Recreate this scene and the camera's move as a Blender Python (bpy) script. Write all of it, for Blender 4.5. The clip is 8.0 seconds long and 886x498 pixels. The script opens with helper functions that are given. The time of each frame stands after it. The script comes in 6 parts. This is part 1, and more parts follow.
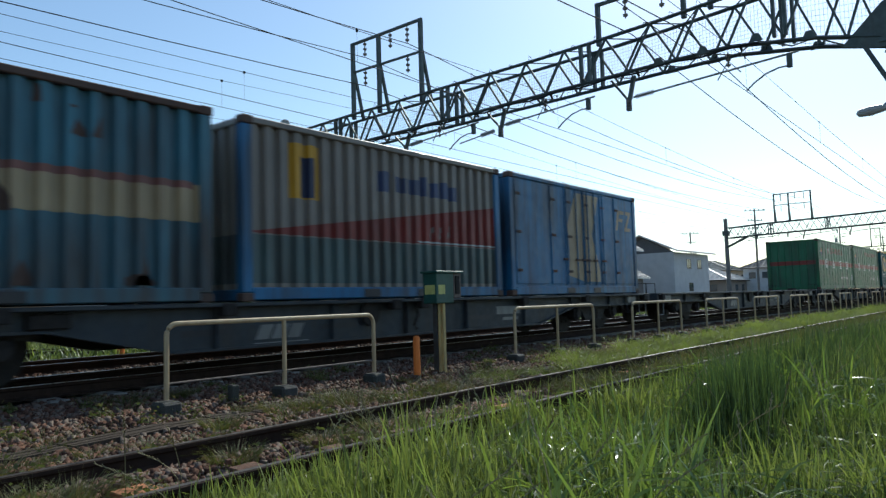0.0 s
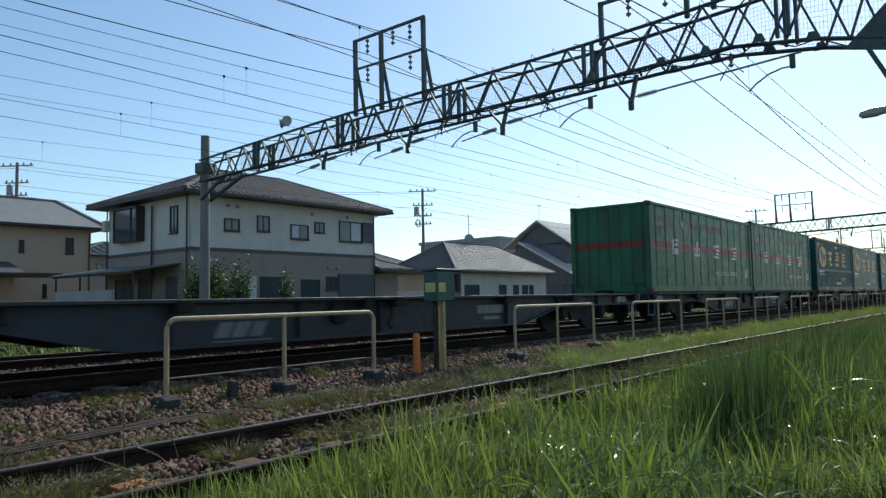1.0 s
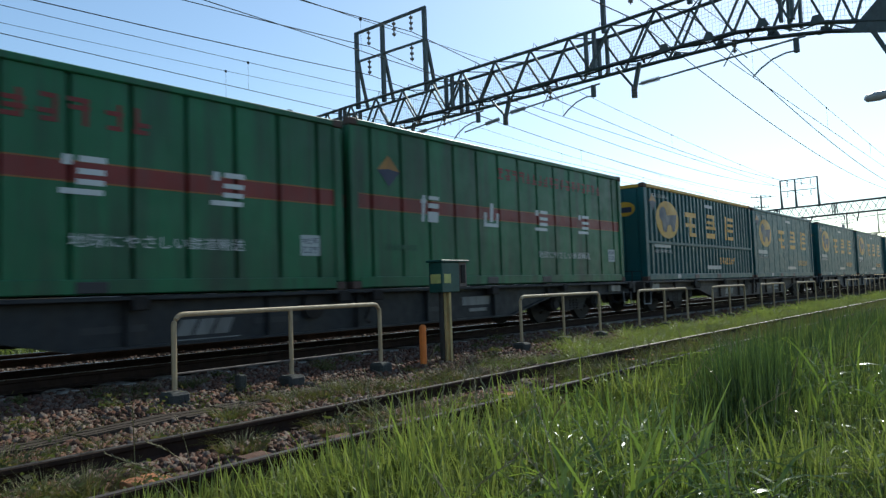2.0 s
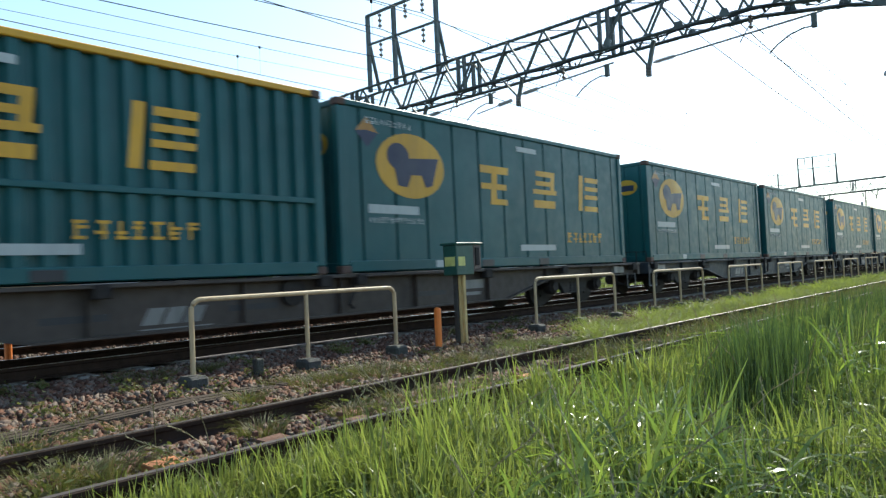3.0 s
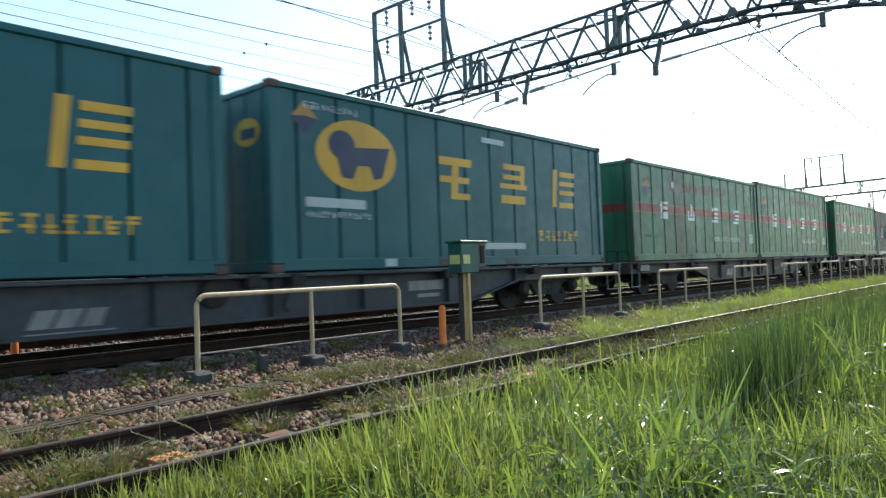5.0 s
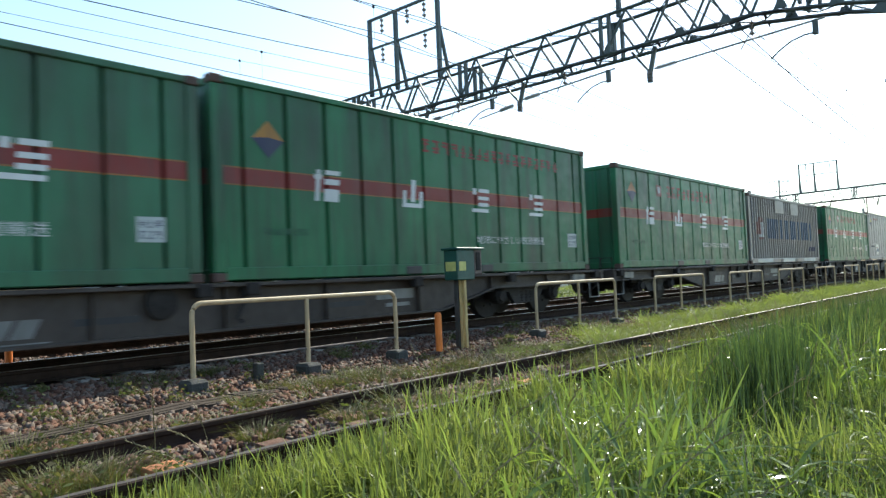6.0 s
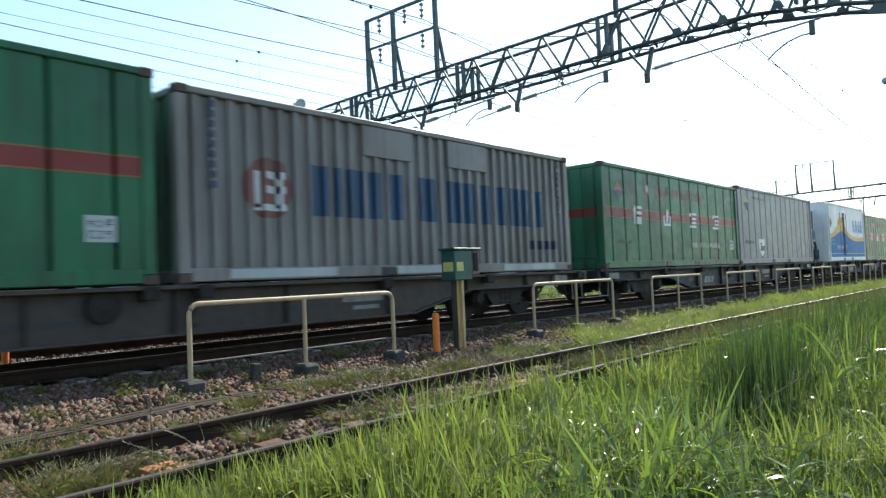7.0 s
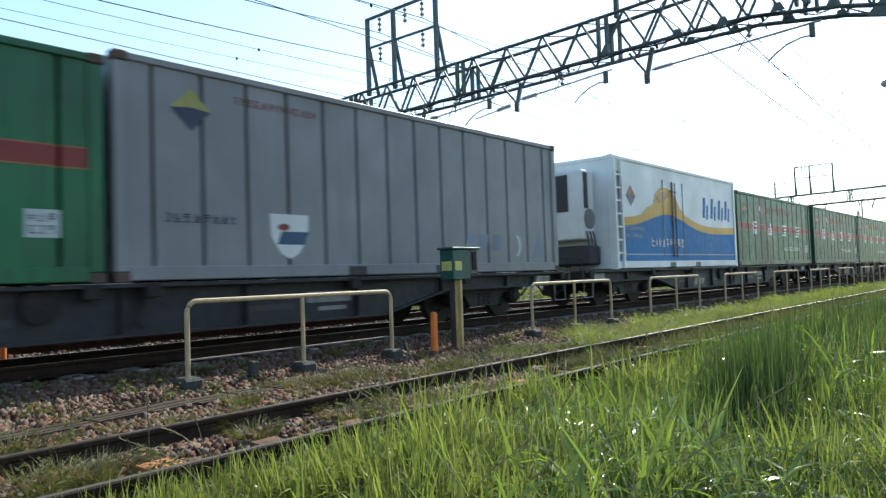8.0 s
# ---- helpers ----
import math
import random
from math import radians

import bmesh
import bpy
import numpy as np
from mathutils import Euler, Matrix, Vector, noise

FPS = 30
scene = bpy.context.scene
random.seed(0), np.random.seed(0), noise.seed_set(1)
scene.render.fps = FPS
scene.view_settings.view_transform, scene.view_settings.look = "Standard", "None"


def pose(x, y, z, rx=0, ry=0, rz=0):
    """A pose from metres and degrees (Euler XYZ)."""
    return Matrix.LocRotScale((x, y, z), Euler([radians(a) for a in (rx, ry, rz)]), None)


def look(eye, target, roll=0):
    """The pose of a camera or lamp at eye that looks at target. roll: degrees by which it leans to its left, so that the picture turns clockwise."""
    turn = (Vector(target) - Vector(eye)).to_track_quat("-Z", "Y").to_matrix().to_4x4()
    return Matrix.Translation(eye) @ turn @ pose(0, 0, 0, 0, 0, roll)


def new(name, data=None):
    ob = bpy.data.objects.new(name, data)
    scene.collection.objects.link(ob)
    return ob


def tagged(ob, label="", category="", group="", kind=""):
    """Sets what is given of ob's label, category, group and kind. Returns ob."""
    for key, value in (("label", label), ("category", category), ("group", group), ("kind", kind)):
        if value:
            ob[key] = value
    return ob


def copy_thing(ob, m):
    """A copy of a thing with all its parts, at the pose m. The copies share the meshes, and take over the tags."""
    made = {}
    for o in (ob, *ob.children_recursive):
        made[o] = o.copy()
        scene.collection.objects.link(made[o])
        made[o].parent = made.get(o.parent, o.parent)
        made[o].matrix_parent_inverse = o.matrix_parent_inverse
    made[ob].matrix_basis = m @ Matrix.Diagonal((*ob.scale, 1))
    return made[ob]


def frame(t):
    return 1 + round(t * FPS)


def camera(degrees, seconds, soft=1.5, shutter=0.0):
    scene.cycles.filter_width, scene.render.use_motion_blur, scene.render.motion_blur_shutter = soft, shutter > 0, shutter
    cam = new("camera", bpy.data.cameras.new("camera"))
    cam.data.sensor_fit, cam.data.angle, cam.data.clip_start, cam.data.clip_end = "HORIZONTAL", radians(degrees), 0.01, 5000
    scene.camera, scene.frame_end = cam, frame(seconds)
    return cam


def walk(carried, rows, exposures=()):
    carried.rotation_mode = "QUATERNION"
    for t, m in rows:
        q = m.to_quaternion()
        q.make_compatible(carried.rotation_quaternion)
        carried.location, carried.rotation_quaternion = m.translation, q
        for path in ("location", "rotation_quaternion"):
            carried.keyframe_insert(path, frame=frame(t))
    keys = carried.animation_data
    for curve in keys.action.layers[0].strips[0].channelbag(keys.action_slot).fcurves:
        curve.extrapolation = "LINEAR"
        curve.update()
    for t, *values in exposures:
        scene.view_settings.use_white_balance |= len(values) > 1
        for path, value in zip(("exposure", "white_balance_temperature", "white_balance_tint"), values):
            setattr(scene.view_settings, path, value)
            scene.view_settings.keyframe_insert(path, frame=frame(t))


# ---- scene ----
cam = camera(63.5, 8.0, soft=1.35, shutter=0.12)
walk(cam, [
    (0.0, pose(0, 0, 0.805, 94.21, 1.66, 39.13)),
    (0.5, pose(0, 0, 0.805, 94.20, 1.25, 39.15)),
    (1.0, pose(0, 0, 0.805, 94.03, 1.13, 39.15)),
    (1.5, pose(0, 0, 0.805, 93.87, 1.51, 39.13)),
    (3.0, pose(0, 0, 0.805, 92.02, 2.65, 40.75)),
    (3.5, pose(0, 0, 0.805, 91.63, 2.39, 41.11)),
    (4.0, pose(0, 0, 0.805, 91.29, 2.23, 41.20)),
    (5.5, pose(0, 0, 0.805, 92.23, 2.23, 41.01)),
    (6.0, pose(0, 0, 0.805, 92.41, 2.40, 40.81)),
    (6.5, pose(0, 0, 0.805, 92.45, 2.70, 40.70)),
    (7.0, pose(0, 0, 0.805, 92.43, 2.43, 40.61)),
    (7.5, pose(0, 0, 0.805, 92.39, 2.08, 40.52)),
    (8.0, pose(0, 0, 0.805, 92.36, 1.99, 40.48)),
], exposures=[(0.0, 0.02, 5950, 0), (0.6, -0.1, 5900, 0), (1.7, -0.12, 5900, 0), (2.8, 0.86, 6400, 1), (3.4, 1.08, 6400, 1), (4.2, 1.2, 6400, 1), (5.3, 1.12, 6400, 1), (7.2, 1.0, 6350, 1), (8.0, 0.94, 6350, 1)])

# ---- light ----
SUN_EL, SUN_AZ = 42.0, -11.0        # degrees above the horizon; degrees to the right of the track's far end
world = bpy.data.worlds.new("sky")
scene.world = world
world.use_nodes = True
wn = world.node_tree
sky = wn.nodes.new("ShaderNodeTexSky")
sky.sky_type = "NISHITA"
sky.sun_disc = False
sky.sun_elevation = radians(SUN_EL)
sky.sun_rotation = radians(SUN_AZ)
sky.air_density, sky.dust_density, sky.ozone_density = 1.0, 0.7, 1.2
bg = wn.nodes["Background"]
bg.inputs["Strength"].default_value = 0.15
wn.links.new(sky.outputs[0], bg.inputs["Color"])
sun = new("sun", bpy.data.lights.new("sun", "SUN"))
sun.data.energy, sun.data.angle, sun.data.color = 4.2, radians(0.6), (1.0, 0.94, 0.84)
a, e = radians(SUN_AZ), radians(SUN_EL)
to_sun = Vector((math.sin(a) * math.cos(e), math.cos(a) * math.cos(e), math.sin(e)))
sun.matrix_world = look(to_sun * 50, (0, 0, 0))


# ---- materials ----
def material(name, colour, rough=0.6, metal=0.0, vary=0.25, size=3.0, dirt=None, dirt_amount=0.0, dirt_size=1.2,
             bump=0.0, bump_size=60.0, spec=0.5, each=0.0, trans=0.0, odd=None, dirt_low=0.48):
    m = bpy.data.materials.new(name)
    m.use_nodes = True
    t = m.node_tree
    b = t.nodes["Principled BSDF"]
    b.inputs["Roughness"].default_value = rough
    b.inputs["Metallic"].default_value = metal
    b.inputs["Specular IOR Level"].default_value = spec
    co = t.nodes.new("ShaderNodeTexCoord")
    def noise_at(scale, detail=5.0):
        n = t.nodes.new("ShaderNodeTexNoise")
        n.inputs["Scale"].default_value, n.inputs["Detail"].default_value = scale, detail
        t.links.new(co.outputs["Object"], n.inputs["Vector"])
        return n.outputs["Fac"]
    def ramp(src, lo, hi, a, b2):
        r = t.nodes.new("ShaderNodeMapRange")
        r.inputs[1].default_value, r.inputs[2].default_value, r.inputs[3].default_value, r.inputs[4].default_value = lo, hi, a, b2
        t.links.new(src, r.inputs[0])
        return r.outputs[0]
    def mix(fac, a, b2, kind="MIX"):
        x = t.nodes.new("ShaderNodeMix")
        x.data_type, x.blend_type = "RGBA", kind
        for sock, v in ((x.inputs[0], fac), (x.inputs[6], a), (x.inputs[7], b2)):
            if isinstance(v, (int, float)):
                sock.default_value = v
            elif isinstance(v, tuple):
                sock.default_value = (*v, 1)
            else:
                t.links.new(v, sock)
        return x.outputs[2]
    dark = tuple(c * (1 - vary) for c in colour)
    lite = tuple(min(1, c * (1 + vary)) for c in colour)
    col = mix(ramp(noise_at(size), 0.3, 0.7, 0, 1), dark, lite)
    col = mix(ramp(noise_at(size * 11), 0.35, 0.65, 0, vary * 0.7), col, dark)
    if each:
        info = t.nodes.new("ShaderNodeNewGeometry")
        col = mix(ramp(info.outputs["Random Per Island"], 0, 1, 0, each), col, tuple(c * 0.35 for c in colour))
        if odd:
            wn2 = t.nodes.new("ShaderNodeTexWhiteNoise")
            wn2.noise_dimensions = "1D"
            t.links.new(info.outputs["Random Per Island"], wn2.inputs["W"])
            col = mix(ramp(wn2.outputs["Value"], 0.45, 0.75, 0, 0.85), col, odd)
    if dirt:
        st = t.nodes.new("ShaderNodeMapping")
        st.inputs["Scale"].default_value = (dirt_size * 2.2, dirt_size * 2.2, dirt_size * 0.45)
        t.links.new(co.outputs["Object"], st.inputs["Vector"])
        n = t.nodes.new("ShaderNodeTexNoise")
        n.inputs["Scale"].default_value, n.inputs["Detail"].default_value = 1.0, 7.0
        t.links.new(st.outputs[0], n.inputs["Vector"])
        col = mix(ramp(n.outputs["Fac"], dirt_low, dirt_low + 0.3, 0, dirt_amount), col, dirt)
        st2 = t.nodes.new("ShaderNodeMapping")
        st2.inputs["Scale"].default_value = (dirt_size * 14, dirt_size * 14, dirt_size * 0.7)
        st2.inputs["Location"].default_value = (3.1, 7.7, 1.3)
        t.links.new(co.outputs["Object"], st2.inputs["Vector"])
        n2 = t.nodes.new("ShaderNodeTexNoise")
        n2.inputs["Scale"].default_value, n2.inputs["Detail"].default_value = 1.0, 4.0
        t.links.new(st2.outputs[0], n2.inputs["Vector"])
        col = mix(ramp(n2.outputs["Fac"], 0.52, 0.72, 0, dirt_amount * 0.6), col, dirt)
    t.links.new(col, b.inputs["Base Color"])
    t.links.new(ramp(noise_at(size * 5), 0.3, 0.7, max(0.02, rough - 0.12), min(1, rough + 0.12)), b.inputs["Roughness"])
    if bump:
        bp = t.nodes.new("ShaderNodeBump")
        bp.inputs["Strength"].default_value, bp.inputs["Distance"].default_value = bump, 0.02
        t.links.new(noise_at(bump_size), bp.inputs["Height"])
        t.links.new(bp.outputs[0], b.inputs["Normal"])
    if trans:
        tr = t.nodes.new("ShaderNodeBsdfTranslucent")
        t.links.new(mix(1.0, col, (0.95, 1.0, 0.58), "MULTIPLY"), tr.inputs["Color"])
        ms = t.nodes.new("ShaderNodeMixShader")
        ms.inputs[0].default_value = trans
        t.links.new(b.outputs[0], ms.inputs[1])
        t.links.new(tr.outputs[0], ms.inputs[2])
        t.links.new(ms.outputs[0], t.nodes["Material Output"].inputs["Surface"])
    return m


def glass(name, tint, rough=0.05):
    m = bpy.data.materials.new(name)
    m.use_nodes = True
    b = m.node_tree.nodes["Principled BSDF"]
    b.inputs["Base Color"].default_value = (*tint, 1)
    b.inputs["Roughness"].default_value = rough
    b.inputs["Specular IOR Level"].default_value = 0.8
    return m


RUST = (0.16, 0.07, 0.035)
M = {
    "earth": material("earth", (0.12, 0.085, 0.055), 0.95, vary=0.35, size=0.9, dirt=(0.09, 0.13, 0.035), dirt_amount=0.9, dirt_size=0.25, bump=0.8, bump_size=25),
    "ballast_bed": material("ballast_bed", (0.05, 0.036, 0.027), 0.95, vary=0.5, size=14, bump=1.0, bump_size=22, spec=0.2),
    "stone": material("stone", (0.155, 0.074, 0.047), 0.9, vary=0.4, size=9, each=0.97, odd=(0.16, 0.125, 0.10), spec=0.25, bump=0.4, bump_size=70),
    "rail_side": material("rail_side", (0.03, 0.018, 0.013), 0.85, 0.0, spec=0.15, vary=0.3, size=7, dirt=(0.05, 0.026, 0.016), dirt_amount=0.5),
    "rail_head": material("rail_head", (0.42, 0.40, 0.38), 0.28, 1.0, vary=0.12, size=8),
    "rail_head_dull": material("rail_head_dull", (0.22, 0.19, 0.17), 0.42, 0.9, vary=0.25, size=5, dirt=(0.10, 0.06, 0.045), dirt_amount=0.6, dirt_size=3),
    "rail_head_rusty": material("rail_head_rusty", (0.045, 0.033, 0.028), 0.75, 0.0, vary=0.3, size=6),
    "trough": material("trough_lid", (0.062, 0.046, 0.036), 0.95, spec=0.15, vary=0.3, size=5, dirt=(0.045, 0.036, 0.026), dirt_amount=0.7, dirt_size=2, bump=0.5),
    "sleeper_wood": material("sleeper_wood", (0.09, 0.065, 0.045), 0.9, vary=0.4, size=6, bump=0.7, bump_size=30),
    "sleeper_concrete": material("sleeper_concrete", (0.24, 0.21, 0.18), 0.9, vary=0.3, size=5, bump=0.4),
    "rust_plate": material("rust_plate", (0.36, 0.14, 0.055), 0.85, 0.1, vary=0.3, size=9, bump=0.4),
    "concrete": material("concrete", (0.05, 0.046, 0.043), 0.9, vary=0.25, size=4, dirt=(0.045, 0.05, 0.035), dirt_amount=0.8, bump=0.6, bump_size=60),
    "pole_concrete": material("pole_concrete", (0.19, 0.18, 0.17), 0.85, vary=0.18, size=2, dirt=(0.14, 0.13, 0.12), dirt_amount=0.5, bump=0.2),
    "handrail": material("handrail", (0.42, 0.31, 0.18), 0.6, vary=0.14, size=6, dirt=(0.28, 0.16, 0.08), dirt_amount=0.6, dirt_size=3),
    "steel_green": material("steel_green", (0.065, 0.085, 0.085), 0.55, 0.3, vary=0.3, size=5, dirt=(0.05, 0.04, 0.035), dirt_amount=0.5),
    "galvanised": material("galvanised", (0.30, 0.31, 0.32), 0.5, 0.6, vary=0.2, size=8),
    "wire": material("wire", (0.025, 0.025, 0.027), 0.8, 0.0, vary=0.2, spec=0.1),
    "insulator": material("insulator", (0.12, 0.10, 0.09), 0.3, vary=0.2),
    "insulator_pale": material("insulator_pale", (0.34, 0.34, 0.34), 0.35, vary=0.1),
    "orange": material("orange_paint", (0.80, 0.20, 0.025), 0.55, vary=0.12, size=9, dirt=(0.30, 0.10, 0.03), dirt_amount=0.5),
    "box_green": material("box_green", (0.018, 0.075, 0.058), 0.5, vary=0.2, size=6, dirt=(0.03, 0.05, 0.04), dirt_amount=0.5),
    "box_yellow": material("box_yellow", (0.52, 0.50, 0.16), 0.6, vary=0.15, size=9),
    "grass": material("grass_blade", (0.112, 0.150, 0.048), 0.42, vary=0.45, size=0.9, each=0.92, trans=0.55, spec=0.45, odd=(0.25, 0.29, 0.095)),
    "grass_light": material("pale_grass_blade", (0.245, 0.295, 0.09), 0.45, vary=0.35, size=1.2, each=0.6, trans=0.55, spec=0.4, odd=(0.25, 0.27, 0.09)),
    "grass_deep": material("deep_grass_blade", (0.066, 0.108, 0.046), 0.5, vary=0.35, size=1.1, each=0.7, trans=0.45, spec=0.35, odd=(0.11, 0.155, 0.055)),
    "grass_broad": material("broad_grass_leaf", (0.175, 0.245, 0.07), 0.22, vary=0.3, size=2.0, each=0.7, trans=0.5, spec=0.6, odd=(0.22, 0.28, 0.07)),
    "housing": material("weathered_housing", (0.15, 0.115, 0.10), 0.7, vary=0.3, size=8, dirt=(0.06, 0.05, 0.045), dirt_amount=0.7, dirt_size=4),
    "post_yellow": material("weathered_yellow_paint", (0.50, 0.36, 0.15), 0.7, vary=0.2, size=7, dirt=(0.22, 0.15, 0.08), dirt_amount=0.6, dirt_size=4),
    "rust_dull": material("dull_rust_plate", (0.13, 0.055, 0.028), 0.9, vary=0.4, size=9, dirt=(0.07, 0.05, 0.035), dirt_amount=0.8, dirt_size=5, bump=0.4),
    "weed": material("weed_leaf", (0.120, 0.138, 0.046), 0.6, vary=0.3, size=1.5, each=0.6, trans=0.45, spec=0.3, odd=(0.175, 0.14, 0.07)),
    "straw": material("straw", (0.32, 0.27, 0.15), 0.7, vary=0.25, size=2, each=0.5, trans=0.3),
    "leaf": material("leaf", (0.06, 0.10, 0.025), 0.5, vary=0.3, size=2, each=0.7, trans=0.35),
    "bark": material("bark", (0.10, 0.075, 0.05), 0.9, vary=0.3, bump=0.5),
    "wagon_blue": material("wagon_blue", (0.021, 0.028, 0.037), 0.6, vary=0.25, size=1.5, dirt=(0.03, 0.025, 0.022), dirt_amount=0.9, dirt_size=1.6, bump=0.15),
    "wagon_dark": material("wagon_dark", (0.0125, 0.0145, 0.018), 0.65, vary=0.25, size=1.5, dirt=(0.02, 0.017, 0.016), dirt_amount=0.9, dirt_size=1.6, bump=0.15),
    "wagon_grey": material("wagon_grey", (0.046, 0.034, 0.028), 0.65, vary=0.25, size=1.5, dirt=(0.035, 0.026, 0.021), dirt_amount=0.8, dirt_size=1.6, bump=0.15),
    "bogie": material("bogie", (0.016, 0.013, 0.012), 0.8, 0.2, vary=0.4, size=5, dirt=(0.03, 0.02, 0.015), dirt_amount=0.5, dirt_size=4),
    "bogie_frame": material("bogie_frame", (0.02, 0.018, 0.018), 0.75, 0.1, vary=0.35, size=5, dirt=(0.03, 0.022, 0.018), dirt_amount=0.6, dirt_size=3),
    "wheel": material("wheel", (0.018, 0.014, 0.012), 0.75, 0.2, vary=0.3, size=8),
}


# ---- building helpers ----
def box(bm, x0, x1, y0, y1, z0, z1):
    v = [bm.verts.new((x, y, z)) for z in (z0, z1) for x, y in ((x0, y0), (x1, y0), (x1, y1), (x0, y1))]
    for f in ((3, 2, 1, 0), (4, 5, 6, 7), (0, 1, 5, 4), (1, 2, 6, 5), (2, 3, 7, 6), (3, 0, 4, 7)):
        bm.faces.new([v[i] for i in f])
    return bm


def boxes(*dims):
    bm = bmesh.new()
    for d in dims:
        box(bm, *d)
    return bm


def bevelled(width, *dims):
    bm = boxes(*dims)
    bmesh.ops.bevel(bm, geom=bm.edges[:], offset=width, segments=1, affect="EDGES")
    return bm


def tube(bm, points, r, sides=8, cap=True):
    """A round bar along a line of points; r may be one radius or one a point."""
    pts = [Vector(p) for p in points]
    rings = []
    for i, p in enumerate(pts):
        d = (pts[min(i + 1, len(pts) - 1)] - pts[max(i - 1, 0)]).normalized()
        u = d.cross(Vector((0, 0, 1)) if abs(d.z) < 0.95 else Vector((1, 0, 0))).normalized()
        w = d.cross(u)
        rad = r[i] if isinstance(r, (list, tuple)) else r
        rings.append([bm.verts.new(p + (u * math.cos(k * math.tau / sides) + w * math.sin(k * math.tau / sides)) * rad) for k in range(sides)])
    for a, b in zip(rings, rings[1:]):
        for k in range(sides):
            bm.faces.new((a[k], a[(k + 1) % sides], b[(k + 1) % sides], b[k]))
    if cap:
        bm.faces.new(rings[0][::-1])
        bm.faces.new(rings[-1])
    return bm


def bar(bm, p, q, w, h=None):
    """A square bar from p to q."""
    p, q = Vector(p), Vector(q)
    d = (q - p).normalized()
    u = d.cross(Vector((0, 0, 1)) if abs(d.z) < 0.95 else Vector((0, 1, 0))).normalized() * (w / 2)
    n = d.cross(u).normalized() * ((h or w) / 2)
    v = [bm.verts.new(c + a * u + b * n) for c in (p, q) for a, b in ((-1, -1), (1, -1), (1, 1), (-1, 1))]
    for f in ((3, 2, 1, 0), (4, 5, 6, 7), (0, 1, 5, 4), (1, 2, 6, 5), (2, 3, 7, 6), (3, 0, 4, 7)):
        bm.faces.new([v[i] for i in f])
    return bm


def lathe(bm, axis_from, axis_to, profile, sides=16):
    """Turns (distance along, radius) pairs about the axis."""
    p, q = Vector(axis_from), Vector(axis_to)
    d = (q - p).normalized()
    tube(bm, [p + d * s for s, _ in profile], [max(r, 0.001) for _, r in profile], sides)
    return bm


def prism(bm, outline, axis, a, b):
    """Extrudes a closed outline of pairs from a to b along axis ('x', 'y' or 'z')."""
    def at(p, c):
        return {"x": (c, p[0], p[1]), "y": (p[0], c, p[1]), "z": (p[0], p[1], c)}[axis]
    r0 = [bm.verts.new(at(p, a)) for p in outline]
    r1 = [bm.verts.new(at(p, b)) for p in outline]
    n = len(outline)
    for i in range(n):
        bm.faces.new((r0[i], r0[(i + 1) % n], r1[(i + 1) % n], r1[i]))
    bm.faces.new(r0[::-1])
    bm.faces.new(r1)
    return bm


def mesh_of(name, bm, mat):
    bmesh.ops.recalc_face_normals(bm, faces=bm.faces[:])
    me = bpy.data.meshes.new(name)
    bm.to_mesh(me)
    bm.free()
    me.materials.append(mat)
    return me


def part(name, bm, mat, parent, label=""):
    ob = new(name, bm if isinstance(bm, bpy.types.Mesh) else mesh_of(name, bm, mat))
    ob.parent = parent
    return tagged(ob, label)


def thing(name, label, category, m=None, group="", kind=""):
    ob = new(name)
    if m is not None:
        ob.matrix_world = m
    return tagged(ob, label, category, group, kind)


def single(name, bm, mat, label, category="", kind="", group=""):
    ob = new(name, bm if isinstance(bm, bpy.types.Mesh) else mesh_of(name, bm, mat))
    return tagged(ob, label, category, group, kind)


def raw_mesh(name, verts, faces, mat):
    """A mesh from numpy arrays of corners and of equal-sized faces."""
    me = bpy.data.meshes.new(name)
    n, k = faces.shape
    me.vertices.add(len(verts))
    me.vertices.foreach_set("co", verts.astype(np.float32).ravel())
    me.loops.add(n * k)
    me.loops.foreach_set("vertex_index", faces.astype(np.int32).ravel())
    me.polygons.add(n)
    me.polygons.foreach_set("loop_start", np.arange(0, n * k, k, dtype=np.int32))
    me.update(calc_edges=True)
    me.materials.append(mat)
    return me


# ---- ground and track beds ----
def strip(name, profile, y0, y1, mat, label, step=0):
    bm = bmesh.new()
    ys = [y0, y1] if not step else list(np.arange(y0, y1, step)) + [y1]
    rows = [[bm.verts.new((x, y, z)) for x, z in profile] for y in ys]
    for a, b in zip(rows, rows[1:]):
        for i in range(len(profile) - 1):
            bm.faces.new((a[i], a[i + 1], b[i + 1], b[i]))
    return single(name, bm, mat, label, kind="structure")


SIDING, MAIN, SECOND, THIRD = -4.25, -9.28, -12.6, -16.7
strip("ground", [(-2500, -0.65), (-60, -0.65), (-21.5, -0.6), (-20, -0.165), (-14.7, -0.165), (-14.3, -0.45), (-7.6, -0.42), (-3.0, -0.42), (-1.6, -0.36), (1.5, -0.15), (6, 0.05), (2500, 0.05)],
      -400, 2500, M["earth"], "brown earth with patchy grass beside the railway")
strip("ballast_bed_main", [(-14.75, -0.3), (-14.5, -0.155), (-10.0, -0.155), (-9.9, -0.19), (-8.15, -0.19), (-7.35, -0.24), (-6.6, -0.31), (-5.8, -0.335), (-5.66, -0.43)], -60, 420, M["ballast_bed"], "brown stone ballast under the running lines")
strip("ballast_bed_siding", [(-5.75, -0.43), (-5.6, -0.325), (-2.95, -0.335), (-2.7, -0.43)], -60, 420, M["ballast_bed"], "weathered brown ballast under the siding")


